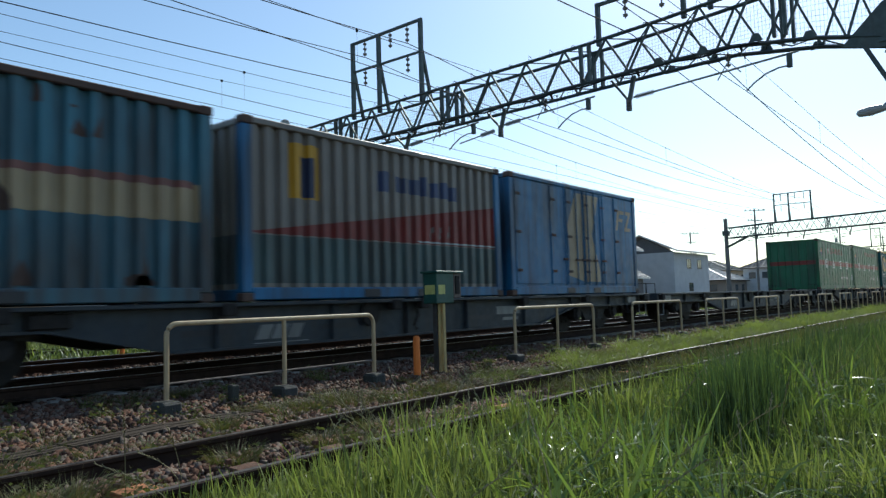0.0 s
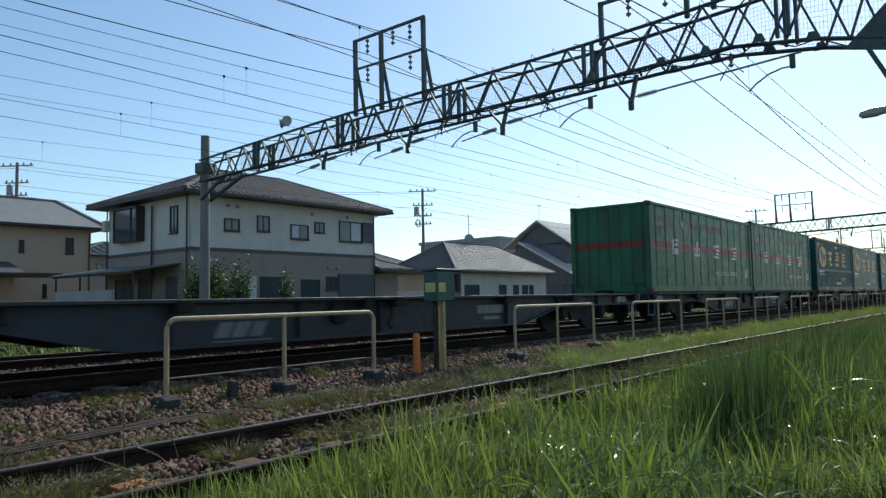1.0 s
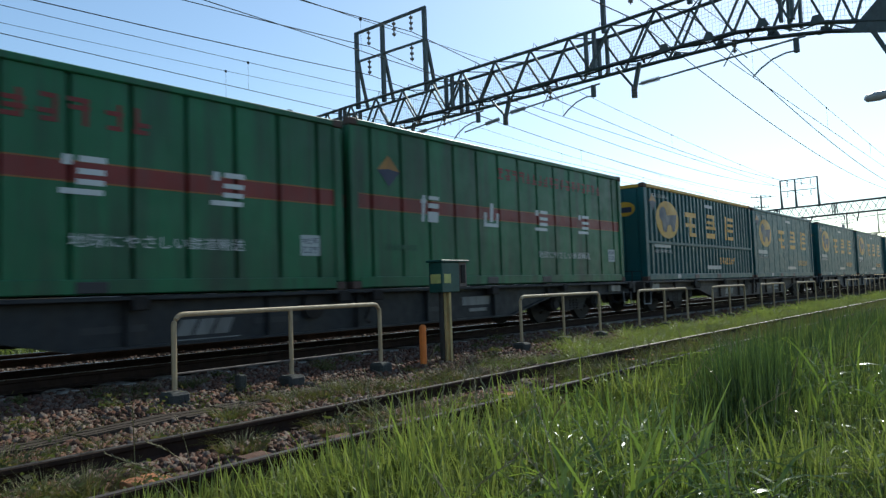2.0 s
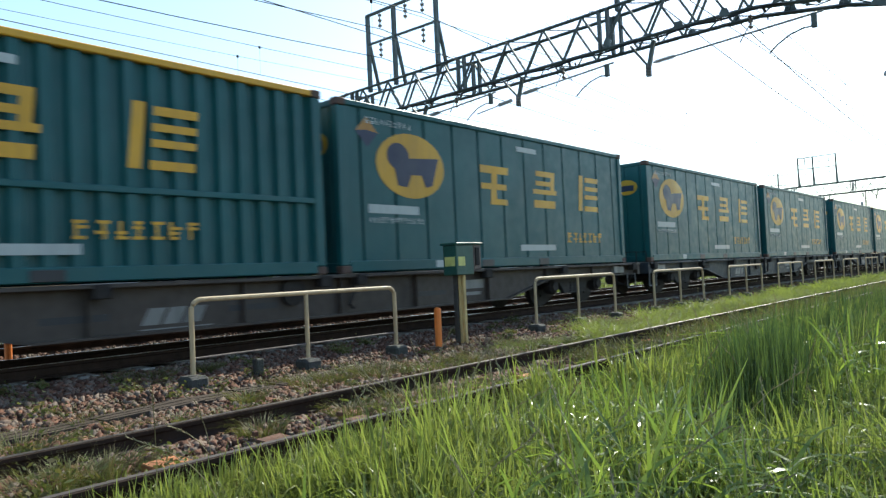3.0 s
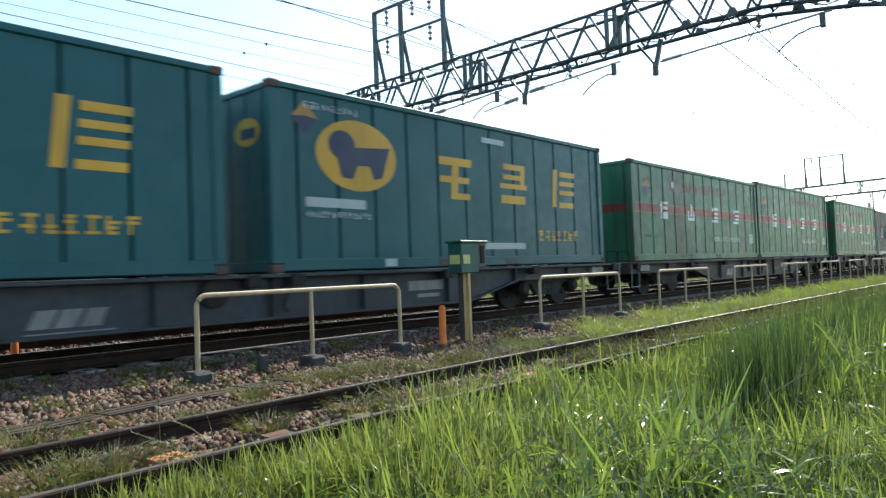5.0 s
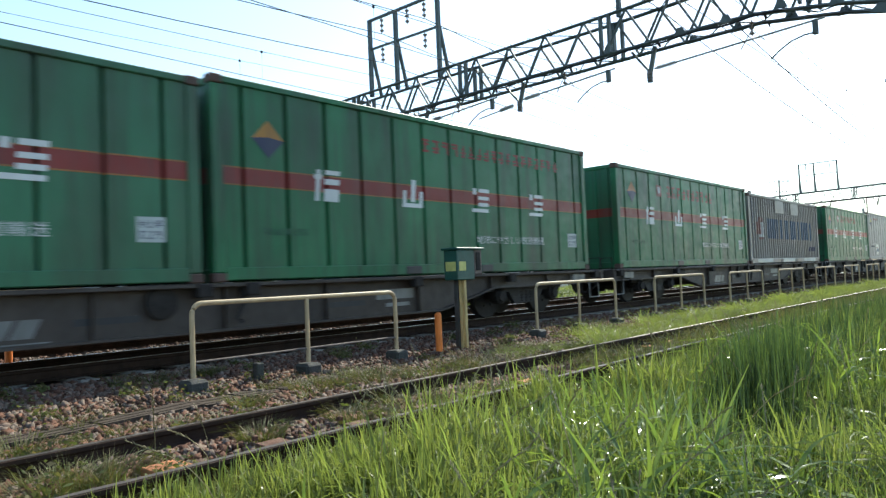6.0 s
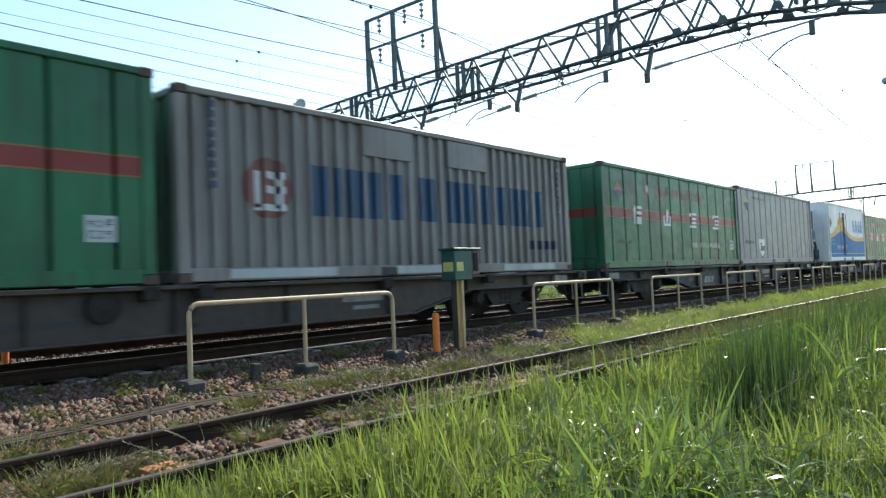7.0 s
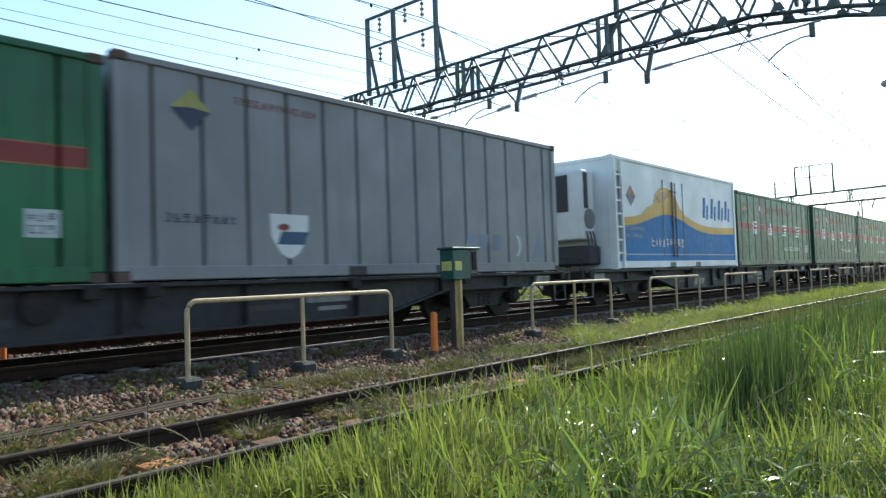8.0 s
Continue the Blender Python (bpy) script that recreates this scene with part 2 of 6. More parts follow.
def rail_profile(x, top):
    h = 0.153
    pts = [(-0.0635, 0), (0.0635, 0), (0.0635, 0.012), (0.02, 0.028), (0.008, 0.045), (0.008, 0.105), (0.0325, 0.122), (0.0325, 0.148), (0.026, h),
           (-0.026, h), (-0.0325, 0.148), (-0.0325, 0.122), (-0.008, 0.105), (-0.008, 0.045), (-0.02, 0.028), (-0.0635, 0.012)]
    return [(x + a, top - h + b) for a, b in pts]


def track(centre, top, head, label, near_head=None):
    tr = thing("railway_track", label, "track", kind="structure")
    for s in (-0.566, 0.566):
        r = part("rail", prism(bmesh.new(), rail_profile(centre + s, top), "y", -50, 400), M["rail_side"], tr)
        part("rail_head", boxes((centre + s - 0.024, centre + s + 0.024, -50, 400, top + 0.001, top + 0.003)), near_head if near_head and s > 0 else head, r, "polished steel running surface")
    return tr


siding = track(SIDING, -0.163, M["rail_head_dull"], "siding track with rusty rails and worn wooden sleepers", M["rail_head_rusty"])
main = track(MAIN, 0.0, M["rail_head"], "running line with dark rusty rails and polished heads")
second = track(SECOND, 0.0, M["rail_head"], "second running line beyond the first")
third = track(THIRD, 0.0, M["rail_head"], "third running line by the grass strip")

sl = mesh_of("sleeper", bevelled(0.012, (-1.0, 1.0, -0.1, 0.1, -0.16, 0.0)), M["sleeper_wood"])
slc = mesh_of("sleeper", bevelled(0.02, (-1.0, 1.0, -0.12, 0.12, -0.16, 0.0)), M["sleeper_concrete"])
pl = mesh_of("rust_plate", bevelled(0.006, (-0.2, 0.2, -0.115, 0.115, -0.05, 0.018)), M["rust_plate"])
pl_dull = mesh_of("rust_plate", bevelled(0.006, (-0.2, 0.2, -0.1, 0.1, -0.05, 0.012)), M["rust_dull"])
bolt = mesh_of("bolt", bevelled(0.006, (-0.022, 0.022, -0.02, 0.02, 0.0, 0.035)), M["rust_dull"])
base_pl = mesh_of("tie_plate", bevelled(0.003, (-0.16, 0.16, -0.09, 0.09, 0.0, 0.016)), M["rust_plate"])
clip_me = mesh_of("rail_spike", bevelled(0.004, (-0.022, 0.022, -0.03, 0.03, 0.0, 0.045)), M["rail_side"])
for i in range(60):
    y = -3.27 + i * 0.78
    s = part("sleeper", sl, None, siding)
    s.matrix_world = pose(SIDING, y, -0.335 + 0.02, 0, 0, random.uniform(-1.2, 1.2))
    for sx in (-0.566, 0.566):
        p = part("tie_plate", base_pl, None, siding)
        p.matrix_world = pose(SIDING + sx, y, -0.316)
        for k in (-0.085, 0.085):
            c = part("rail_spike", clip_me, None, siding)
            c.matrix_world = pose(SIDING + sx + k, y + random.uniform(-0.05, 0.05), -0.31)
for tr, cx, n in ((main, MAIN, 70), (second, SECOND, 60), (third, THIRD, 40)):
    for i in range(n):
        s = part("sleeper", slc, None, tr)
        s.matrix_world = pose(cx, -3 + i * 0.65, -0.150)
for i in range(8):
    p = part("rust_plate", pl if i in (0, 5) else pl_dull, None, siding, "rusty steel plate inside the rail")
    p.matrix_world = pose(SIDING + 0.2, 2.19 + 0.78 * i, -0.268 if i == 0 else -0.278, random.uniform(-2, 2), random.uniform(-2, 2), random.uniform(-4, 4))
    q = part("bolt", bolt, None, siding)
    q.matrix_world = pose(SIDING - 0.1, 2.17 + 0.78 * i, -0.27, 0, 0, random.uniform(-20, 20))


# ---- loose ballast ----
def stone_field(name, areas, label, seed, sizes):
    rng = np.random.default_rng(seed)
    base = np.array([(x, y, z) for z in (-1, 1) for x, y in ((-1, -1), (1, -1), (1, 1), (-1, 1))], float) * 0.72
    f0 = np.array([(0, 2, 1), (0, 3, 2), (4, 5, 6), (4, 6, 7), (0, 1, 5), (0, 5, 4), (1, 2, 6), (1, 6, 5), (2, 3, 7), (2, 7, 6), (3, 0, 4), (3, 4, 7)])
    vs, fs, off = [], [], 0
    for n, x0, x1, y0, y1, zf in areas:
        u = rng.random(n)
        y = y0 + (y1 - y0) * u ** 1.5
        x = rng.uniform(x0, x1, n)
        clear = (np.abs(x + 5.95 + 0.11 * y) > rng.normal(0.2, 0.035, n)) | (y > 6.2) | (rng.random(n) < 0.03)
        x, y = x[clear], y[clear]
        n = len(x)
        z = np.array([zf(v) for v in x])
        r = rng.uniform(sizes[0], sizes[1], n) * rng.choice([0.55, 0.8, 1.0, 1.15, 1.5], n)
        v = base[None] * (1 + rng.uniform(-0.62, 0.42, (n, 8, 3)))
        v = v * (r[:, None] * rng.uniform(0.6, 1.35, (n, 3)))[:, None, :]
        a = rng.uniform(0, math.tau, n)
        t = rng.uniform(-1.2, 1.2, n)
        c, s = np.cos(a)[:, None], np.sin(a)[:, None]
        v = np.stack([v[..., 0] * c - v[..., 1] * s, v[..., 0] * s + v[..., 1] * c, v[..., 2]], -1)
        c, s = np.cos(t)[:, None], np.sin(t)[:, None]
        v = np.stack([v[..., 0] * c - v[..., 2] * s, v[..., 1], v[..., 0] * s + v[..., 2] * c], -1)
        v += np.stack([x, y, z + r * 0.25], -1)[:, None, :]
        vs.append(v.reshape(-1, 3))
        fs.append((f0[None] + (off + np.arange(n) * 8)[:, None, None]).reshape(-1, 3))
        off += n * 8
    me = raw_mesh(name, np.concatenate(vs), np.concatenate(fs), M["stone"])
    return single(name, me, None, label, "ballast", "stuff")


def bank(x):
    return float(np.interp(x, [-8.15, -7.35, -6.6, -5.8, -5.6], [-0.19, -0.24, -0.31, -0.335, -0.325]))


stone_field("ballast_stones", [
    (22000, -8.45, -6.3, 1.5, 15, bank),
    (5000, -8.45, -6.5, 12, 45, bank),
    (16000, -6.3, -4.9, 0.8, 9, bank),
    (5500, -4.75, -4.42, 1.0, 9, lambda x: -0.315),
    (2200, -4.42, -3.8, 1.0, 9, lambda x: -0.335),
    (1000, -3.7, -2.9, 1.0, 6, lambda x: -0.33),
    (3500, -8.45, -6.5, -9, 1.5, bank),
    (2600, -5.7, -2.9, -9, 1.0, lambda x: -0.325),
    (4200, -9.8, -8.8, 2.0, 22, lambda x: -0.15),
    (4500, -12.3, -9.9, 2.0, 26, lambda x: -0.15),
    (2600, -14.5, -12.9, 3.0, 30, lambda x: -0.15),
], "brown and grey crushed stone ballast round the tracks", 3, (0.015, 0.028))


# ---- handrails beside the running line ----
def handrail(y0, y1, lower=False):
    ob = thing("handrail", "beige painted tubular steel handrail on concrete feet", "handrail", pose(-7.0, y0, -0.08), "handrails along the track")
    n, r, h = y1 - y0, 0.028, 0.735
    arc = [(0, 0.12 - 0.12 * math.cos(t), h - 0.12 + 0.12 * math.sin(t)) for t in np.linspace(0, math.pi / 2, 6)]
    pts = [(0, 0, -0.05)] + arc + [(0, n - y, z) for _, y, z in arc[::-1]] + [(0, n, -0.05)]
    part("hoop", tube(bmesh.new(), pts, r, 10), M["handrail"], ob)
    part("middle_post", tube(bmesh.new(), [(0, n * 0.5, -0.05), (0, n * 0.5, h)], r * 0.95, 10), M["handrail"], ob)
    if lower:
        part("lower_rail", tube(bmesh.new(), [(0, 0, 0.115), (0, n, 0.115)], 0.011, 8), M["housing"], ob, "thin dull lower rail")
    for y in (0, n * 0.5, n):
        part("concrete_foot", bevelled(0.03, (-0.125, 0.125, y - 0.12, y + 0.12, -0.3, -0.065)), M["concrete"], ob, "weathered grey concrete foot")
    return ob


for y0, y1 in [(4.01, 7.07), (10.58, 13.53), (15.43, 18.39), (20.3, 23.19)] + [(24.93 + 4.69 * i, 24.93 + 4.69 * i + 2.9) for i in range(9)]:
    handrail(y0, y1, y0 < 5)

# ---- trackside cabinet on a post, marker posts, cable trough ----
sb = thing("trackside_box", "small green and yellow signal box on a steel post", "signal box", pose(-7.0, 8.5, -0.2))
part("post", bevelled(0.01, (-0.075, 0.0, -0.07, 0.03, -0.2, 1.0)), M["concrete"], sb)
for k in (0, 1):
    part("post_front", bevelled(0.006, (0.008 + 0.05 * k, 0.048 + 0.05 * k, -0.045 + 0.03 * k, 0.01 + 0.03 * k, -0.2, 1.0)), M["post_yellow"], sb, "weathered yellow channel bolted to the post")
part("body", bevelled(0.012, (-0.14, 0.13, -0.2, 0.22, 0.98, 1.44)), M["box_green"], sb)
part("yellow_panel", bevelled(0.003, (-0.1, 0.1, -0.206, -0.201, 1.12, 1.26)), M["box_yellow"], sb)
part("yellow_panel", bevelled(0.003, (0.131, 0.137, -0.16, 0.0, 1.12, 1.26)), M["box_yellow"], sb)
part("side_box", bevelled(0.01, (-0.06, 0.12, 0.23, 0.42, 1.06, 1.47)), M["housing"], sb, "weathered brown side housing")
# Added dark plate stands for the black slot in the side housing.
part("side_cover", bevelled(0.006, (0.121, 0.14, 0.26, 0.36, 1.12, 1.40)), M["bogie"], sb, "dark plate drawn as the black slot in the housing")
part("lid", bevelled(0.008, (-0.17, 0.16, -0.23, 0.44, 1.44, 1.475)), M["box_green"], sb)
mk = lambda x, y, z, h, r: single("marker_post", lathe(bmesh.new(), (x, y, z), (x, y, z + h), [(0, r), (h - r * 0.7, r), (h - r * 0.25, r * 0.8), (h, r * 0.25)], 12), M["orange"],
                                  "weathered orange plastic marker post in the ballast", "marker post", group="marker posts")
mk(-7.0, 7.96, -0.3, 0.62, 0.052)
mk(-14.9, 7.5, -0.2, 0.62, 0.075)
mk(-11.2, 3.62, -0.2, 0.6, 0.05)
single("concrete_stub", bevelled(0.012, (-7.05, -6.95, 4.77, 4.87, -0.45, -0.06)), M["concrete"], "short weathered concrete boundary stub", "stub post")
tro = thing("cable_trough", "concrete cable trough with flat lids beside the siding", "cable trough", kind="structure")
lid = mesh_of("trough_lid", boxes(*[(-0.17 + 0.068 * k, -0.108 + 0.068 * k, -0.243, 0.243, -0.03, 0.026 + 0.004 * (k % 2)) for k in range(5)], (-0.16, 0.16, -0.24, 0.24, -0.04, 0.018)), M["trough"])
for i in range(12):
    p = part("trough_lid", lid, None, tro)
    y = 0.4 + i * 0.5
    p.matrix_world = pose(-5.95 - 0.11 * y + random.uniform(-0.012, 0.012), y, -0.31 + random.uniform(-0.008, 0.008), random.uniform(-1.5, 1.5), random.uniform(-2, 2), 6.3 + random.uniform(-1.5, 1.5))


# ---- overhead line gantry ----
def insulator_string(name, p, length, parent, mat, r=0.06, discs=4, direction=(0, 0, -1)):
    prof = [(0, 0.012)]
    for k in range(discs):
        s = length * (k + 0.35) / discs
        prof += [(s, 0.018), (s + 0.01, r), (s + length / discs * 0.35, r * 0.85), (s + length / discs * 0.4, 0.02)]
    prof += [(length, 0.012)]
    q = Vector(p) + Vector(direction) * length
    return part(name, lathe(bmesh.new(), p, q, prof, 10), mat, parent)


def truss_z(x, side):
    """Height of the chord at x; side 0 lower, 1 upper."""
    return float(np.interp(x, [-25, -17, -10, -6, -3.75, -1.6], [5.55, 5.80, 5.94, 6.04, 6.05, 5.45])) if side == 0 else float(np.interp(x, [-25, -17, -10, -7, -5, -1.6], [6.40, 6.74, 6.88, 6.97, 7.11, 7.36]))


def gantry(y, x_left, x_right, net):
    g = thing("overhead_line_gantry", "dark green lattice steel gantry over the tracks carrying electric lines", "gantry", group="overhead line gantries")
    d = 0.34
    xs = list(np.arange(x_left, x_right - 0.2, 0.56)) + [x_right]
    for s in (0, 1):
        for sy in (-d, d):
            part("chord", tube(bmesh.new(), [(x, y + sy, truss_z(x, s)) for x in xs[:-1:3]] + [(x_right, y + sy, truss_z(x_right, s))], 0.046, 4), M["steel_green"], g)
    lat = bmesh.new()
    for i, (a, b) in enumerate(zip(xs, xs[1:])):
        for sy in (-d, d):
            s = i % 2 if sy < 0 else 1 - i % 2
            bar(lat, (a, y + sy, truss_z(a, s)), (b, y + sy, truss_z(b, 1 - s)), 0.046)
        for s in (0, 1):
            k = 1 if i % 2 else -1
            bar(lat, (a, y - d * k, truss_z(a, s)), (b, y + d * k, truss_z(b, s)), 0.022)
    part("lattice", lat, M["steel_green"], g)
    for x in np.arange(x_left + 3.5, x_right, 4.4):
        for sy in (-d, d):
            for k in (0.0, 0.22):
                part("splice_post", boxes((x + k - 0.03, x + k + 0.03, y + sy - 0.06, y + sy + 0.06, truss_z(x, 0), truss_z(x, 1))), M["steel_green"], g)
    for x in (x_right - 0.3, x_right - 1.6, x_right - 2.6, x_right - 3.7, x_right - 4.7):
        for sy in (-d - 0.05, d + 0.05):
            part("gusset_plate", prism(bmesh.new(), [(x - 0.14, truss_z(x, 0) - 0.04), (x + 0.14, truss_z(x, 0) - 0.04), (x + 0.06, truss_z(x, 0) + 0.13), (x - 0.06, truss_z(x, 0) + 0.13)], "y", y + sy - 0.01, y + sy + 0.01), M["steel_green"], g)
    # legs
    part("left_pole", lathe(bmesh.new(), (x_left - 0.15, y, -0.6), (x_left - 0.15, y, 7.45), [(0, 0.21), (8.05, 0.165)], 18), M["pole_concrete"], g, "tapered grey concrete pole")
    part("pole_cap_clamp", bevelled(0.01, (x_left - 0.4, x_left + 0.12, y - 0.3, y + 0.3, 5.95, 6.35)), M["steel_green"], g)
    part("haunch", bar(bar(bmesh.new(), (x_left - 0.1, y - 0.22, 4.9), (x_left + 1.7, y - d, truss_z(x_left + 1.7, 0)), 0.1), (x_left - 0.1, y + 0.22, 4.9), (x_left + 1.7, y + d, truss_z(x_left + 1.7, 0)), 0.1), M["steel_green"], g)
    leg = bmesh.new()
    for sx in (-0.22, 0.22):
        for sy in (-0.3, 0.3):
            bar(leg, (x_right + sx, y + sy, -0.4), (x_right + sx, y + sy, 7.3), 0.09)
    for k in range(13):
        z = -0.2 + k * 0.56
        for sy in (-0.3, 0.3):
            s = 1 if k % 2 else -1
            bar(leg, (x_right - 0.22 * s, y + sy, z), (x_right + 0.22 * s, y + sy, z + 0.56), 0.045)
        for sx in (-0.22, 0.22):
            s = 1 if k % 2 else -1
            bar(leg, (x_right + sx, y - 0.3 * s, z), (x_right + sx, y + 0.3 * s, z + 0.56), 0.045)
    part("right_leg", leg, M["steel_green"], g)
    part("haunch", bar(bar(bmesh.new(), (x_right - 0.1, y - 0.3, 4.2), (x_right - 0.75, y - d, truss_z(x_right - 0.75, 0)), 0.08), (x_right - 0.1, y + 0.3, 4.2), (x_right - 0.75, y + d, truss_z(x_right - 0.75, 0)), 0.08), M["steel_green"], g)
    part("knee_plate", prism(bmesh.new(), [(x_right - 1.05, 5.5), (x_right - 0.5, 5.35), (x_right + 0.2, 5.3), (x_right + 0.2, 6.45), (x_right - 0.35, 6.2)], "y", y - d - 0.03, y - d - 0.01), M["steel_green"], g)
    # feeder frame on top
    fr = bmesh.new()
    for x, w in ((-16.3, 0.11), (-15.15, 0.11), (-13.42, 0.11)):
        bar(fr, (x, y - 0.05, 6.7), (x, y - 0.05, 9.17), w)
        bar(fr, (x + 0.02, y + 0.35, 6.8), (x, y, 8.25), 0.08)
    bar(fr, (-16.35, y - 0.05, 9.15), (-13.36, y - 0.05, 9.19), 0.075)
    bar(fr, (-16.35, y - 0.05, 8.22), (-13.36, y - 0.05, 8.22), 0.06)
    part("feeder_frame", fr, M["steel_green"], g)
    for x, z in ((-15.75, 9.12), (-14.65, 9.12), (-13.95, 9.12), (-15.75, 8.19), (-13.95, 8.19)):
        insulator_string("feeder_insulator", (x, y - 0.05, z), 0.5, g, M["insulator"], 0.065, 3)
    fr = bmesh.new()
    for x in (-7.72, -5.6, -5.0):
        bar(fr, (x, y, truss_z(x, 1)), (x, y, 8.02), 0.10)
    bar(fr, (-7.76, y, 7.98), (-4.9, y, 8.02), 0.075)
    part("feeder_frame", fr, M["steel_green"], g)
    for x in (-7.0, -6.1, -5.3):
        insulator_string("feeder_insulator", (x, y, 7.95), 0.5, g, M["insulator"], 0.065, 3)
    # drop brackets, cantilever arms and steady arms, one for each track
    for x, wire in ((-7.02, -4.34), (-10.71, -8.95), (-14.15, -12.49), (-17.92, -16.23)):
        br = part("drop_bracket", bar(bar(boxes((x - 0.05, x + 0.05, y - 0.05, y + 0.05, 5.2, 5.46)), (x - 0.42, y, truss_z(x, 0)), (x, y, 5.44), 0.05), (x + 0.16, y, truss_z(x, 0)), (x + 0.02, y, 5.44), 0.085), M["steel_green"], g)
        lathe_b = lathe(bmesh.new(), (x, y, 5.22), (x, y, 5.48), [(0, 0.05), (0.03, 0.075), (0.06, 0.05), (0.1, 0.075), (0.13, 0.05), (0.17, 0.075), (0.26, 0.05)], 10)
        part("bracket_insulator", lathe_b, M["insulator"], br)
        a0, a1 = Vector((x + 0.12, y, 5.5)), Vector((wire + 1.05, y, 5.73))
        part("cantilever_arm", tube(bmesh.new(), [a0, a1], 0.024, 8), M["galvanised"], br)
        dirn = (a1 - a0).normalized()
        insulator_string("arm_insulator", a0 + dirn * 0.05, 0.46, br, M["insulator_pale"], 0.058, 11, dirn)
        if x < -8:
            insulator_string("arm_insulator", Vector((x - 0.2, y, 5.4)), 0.46, br, M["insulator_pale"], 0.058, 11, (-0.98, 0, -0.12))
            part("cantilever_arm", tube(bmesh.new(), [(x - 0.2, y, 5.4), (x - 1.4, y, 5.24)], 0.02, 8), M["galvanised"], br)
        st = [(wire + 0.86, y, 5.47), (wire + 0.66, y, 5.47), (wire + 0.4, y, 5.40), (wire + 0.15, y, 5.25), (wire, y, 5.12)]
        part("steady_arm", tube(bmesh.new(), st, 0.018, 6), M["galvanised"], br)
        part("arm_clamp", bevelled(0.01, (wire + 0.82, wire + 0.92, y - 0.05, y + 0.05, 5.43, 5.73)), M["steel_green"], br)
        insulator_string("hanger_insulator", (wire - 0.35, y, truss_z(wire - 0.35, 0)), 0.34, br, M["insulator"], 0.055, 3)
        part("messenger_saddle", tube(bmesh.new(), [(wire - 0.6, y, 5.47), (wire - 0.35, y, 5.85), (wire - 0.1, y, 5.55)], 0.014, 6), M["galvanised"], br)
    # insulators hung along the truss for the cross wires
    for x in np.arange(x_left + 2, x_right - 1, 2.3):
        part("cable_clip", tube(bmesh.new(), [(x, y - d, truss_z(x, 0)), (x + 0.06, y - d, truss_z(x, 0) - 0.16)], 0.03, 6), M["bogie"], g)
    for x in np.arange(x_left + 9, x_right - 3, 0.62):
        part("cable_loop", tube(bmesh.new(), [(x, y - d, truss_z(x, 1)), (x + 0.03, y - d, truss_z(x, 1) + 0.13 + 0.05 * math.sin(x * 7)), (x + 0.12, y - d, truss_z(x, 1) + 0.05)], 0.009, 5), M["wire"], g)
    part("truss_cable", tube(bmesh.new(), [(x, y - d - 0.06, truss_z(x, 0) - 0.05 - 0.05 * math.sin((x + 3) * 2.2) ** 2) for x in np.arange(x_left + 0.5, x_right - 2.5, 0.35)], 0.022, 6), M["wire"], g)
    if net:
        nb = bmesh.new()
        for a in np.arange(x_left + 1.5, x_right - 0.3, 0.075):
            bar(nb, (a, y + d + 0.03, truss_z(a, 0) + 0.03), (a, y + d + 0.03, truss_z(a, 1) - 0.02), 0.0045)
        for f in np.linspace(0.05, 0.97, 12):
            for a, b in zip(xs, xs[1:]):
                if a > x_left + 1.5:
                    za, zb = (truss_z(v, 0) * (1 - f) + truss_z(v, 1) * f for v in (a, b))
                    bar(nb, (a, y + d + 0.03, za), (b, y + d + 0.03, zb), 0.0045)
        part("bird_net", nb, M["galvanised"], g, "fine pale wire bird netting")
    return g


g1 = gantry(15.85, -24.75, -1.4, True)
sp = part("loudspeaker", lathe(bmesh.new(), (-19.2, 15.5, 6.95), (-18.9, 15.0, 6.9), [(0, 0.03), (0.1, 0.05), (0.18, 0.08), (0.34, 0.18), (0.36, 0.18)], 14), M["galvanised"], g1, "grey horn loudspeaker on the gantry")
part("loudspeaker", lathe(bmesh.new(), (-19.2, 15.5, 6.95), (-19.6, 15.2, 6.9), [(0, 0.03), (0.1, 0.05), (0.18, 0.08), (0.32, 0.16), (0.34, 0.16)], 14), M["galvanised"], g1, "grey horn loudspeaker on the gantry")
gantry(65.5, -20.3, -1.5, False)
gantry(115.0, -20.3, -1.5, False)
gantry(165.0, -20.3, -1.5, False)
lamp_arm = thing("yard_lamp", "grey floodlight on a bracket of the gantry leg", "lamp")
part("lamp_head", lathe(bmesh.new(), (-2.3, 15.6, 4.17), (-1.75, 15.6, 4.22), [(0, 0.02), (0.04, 0.07), (0.25, 0.095), (0.45, 0.07), (0.55, 0.05)], 14), M["insulator_pale"], lamp_arm)
part("bracket", tube(bmesh.new(), [(-1.95, 15.6, 4.18), (-1.7, 15.6, 4.35)], 0.03), M["galvanised"], lamp_arm)


# ---- wires ----
def wire(points, r, label="black overhead wire"):
    return single("overhead_wire", tube(bmesh.new(), points, r, 5), M["wire"], label, "wire", group="overhead wires")


def spans(x, z, sag, ys=(-33.6, 15.85, 65.5, 115.0, 165.0, 215.0), n=14, x1=None):
    pts = []
    for a, b in zip(ys, ys[1:]):
        for k in range(n):
            u = k / n
            pts.append((x, a + (b - a) * u, z - sag * 4 * u * (1 - u)))
    pts.append((x, ys[-1], z))
    return pts


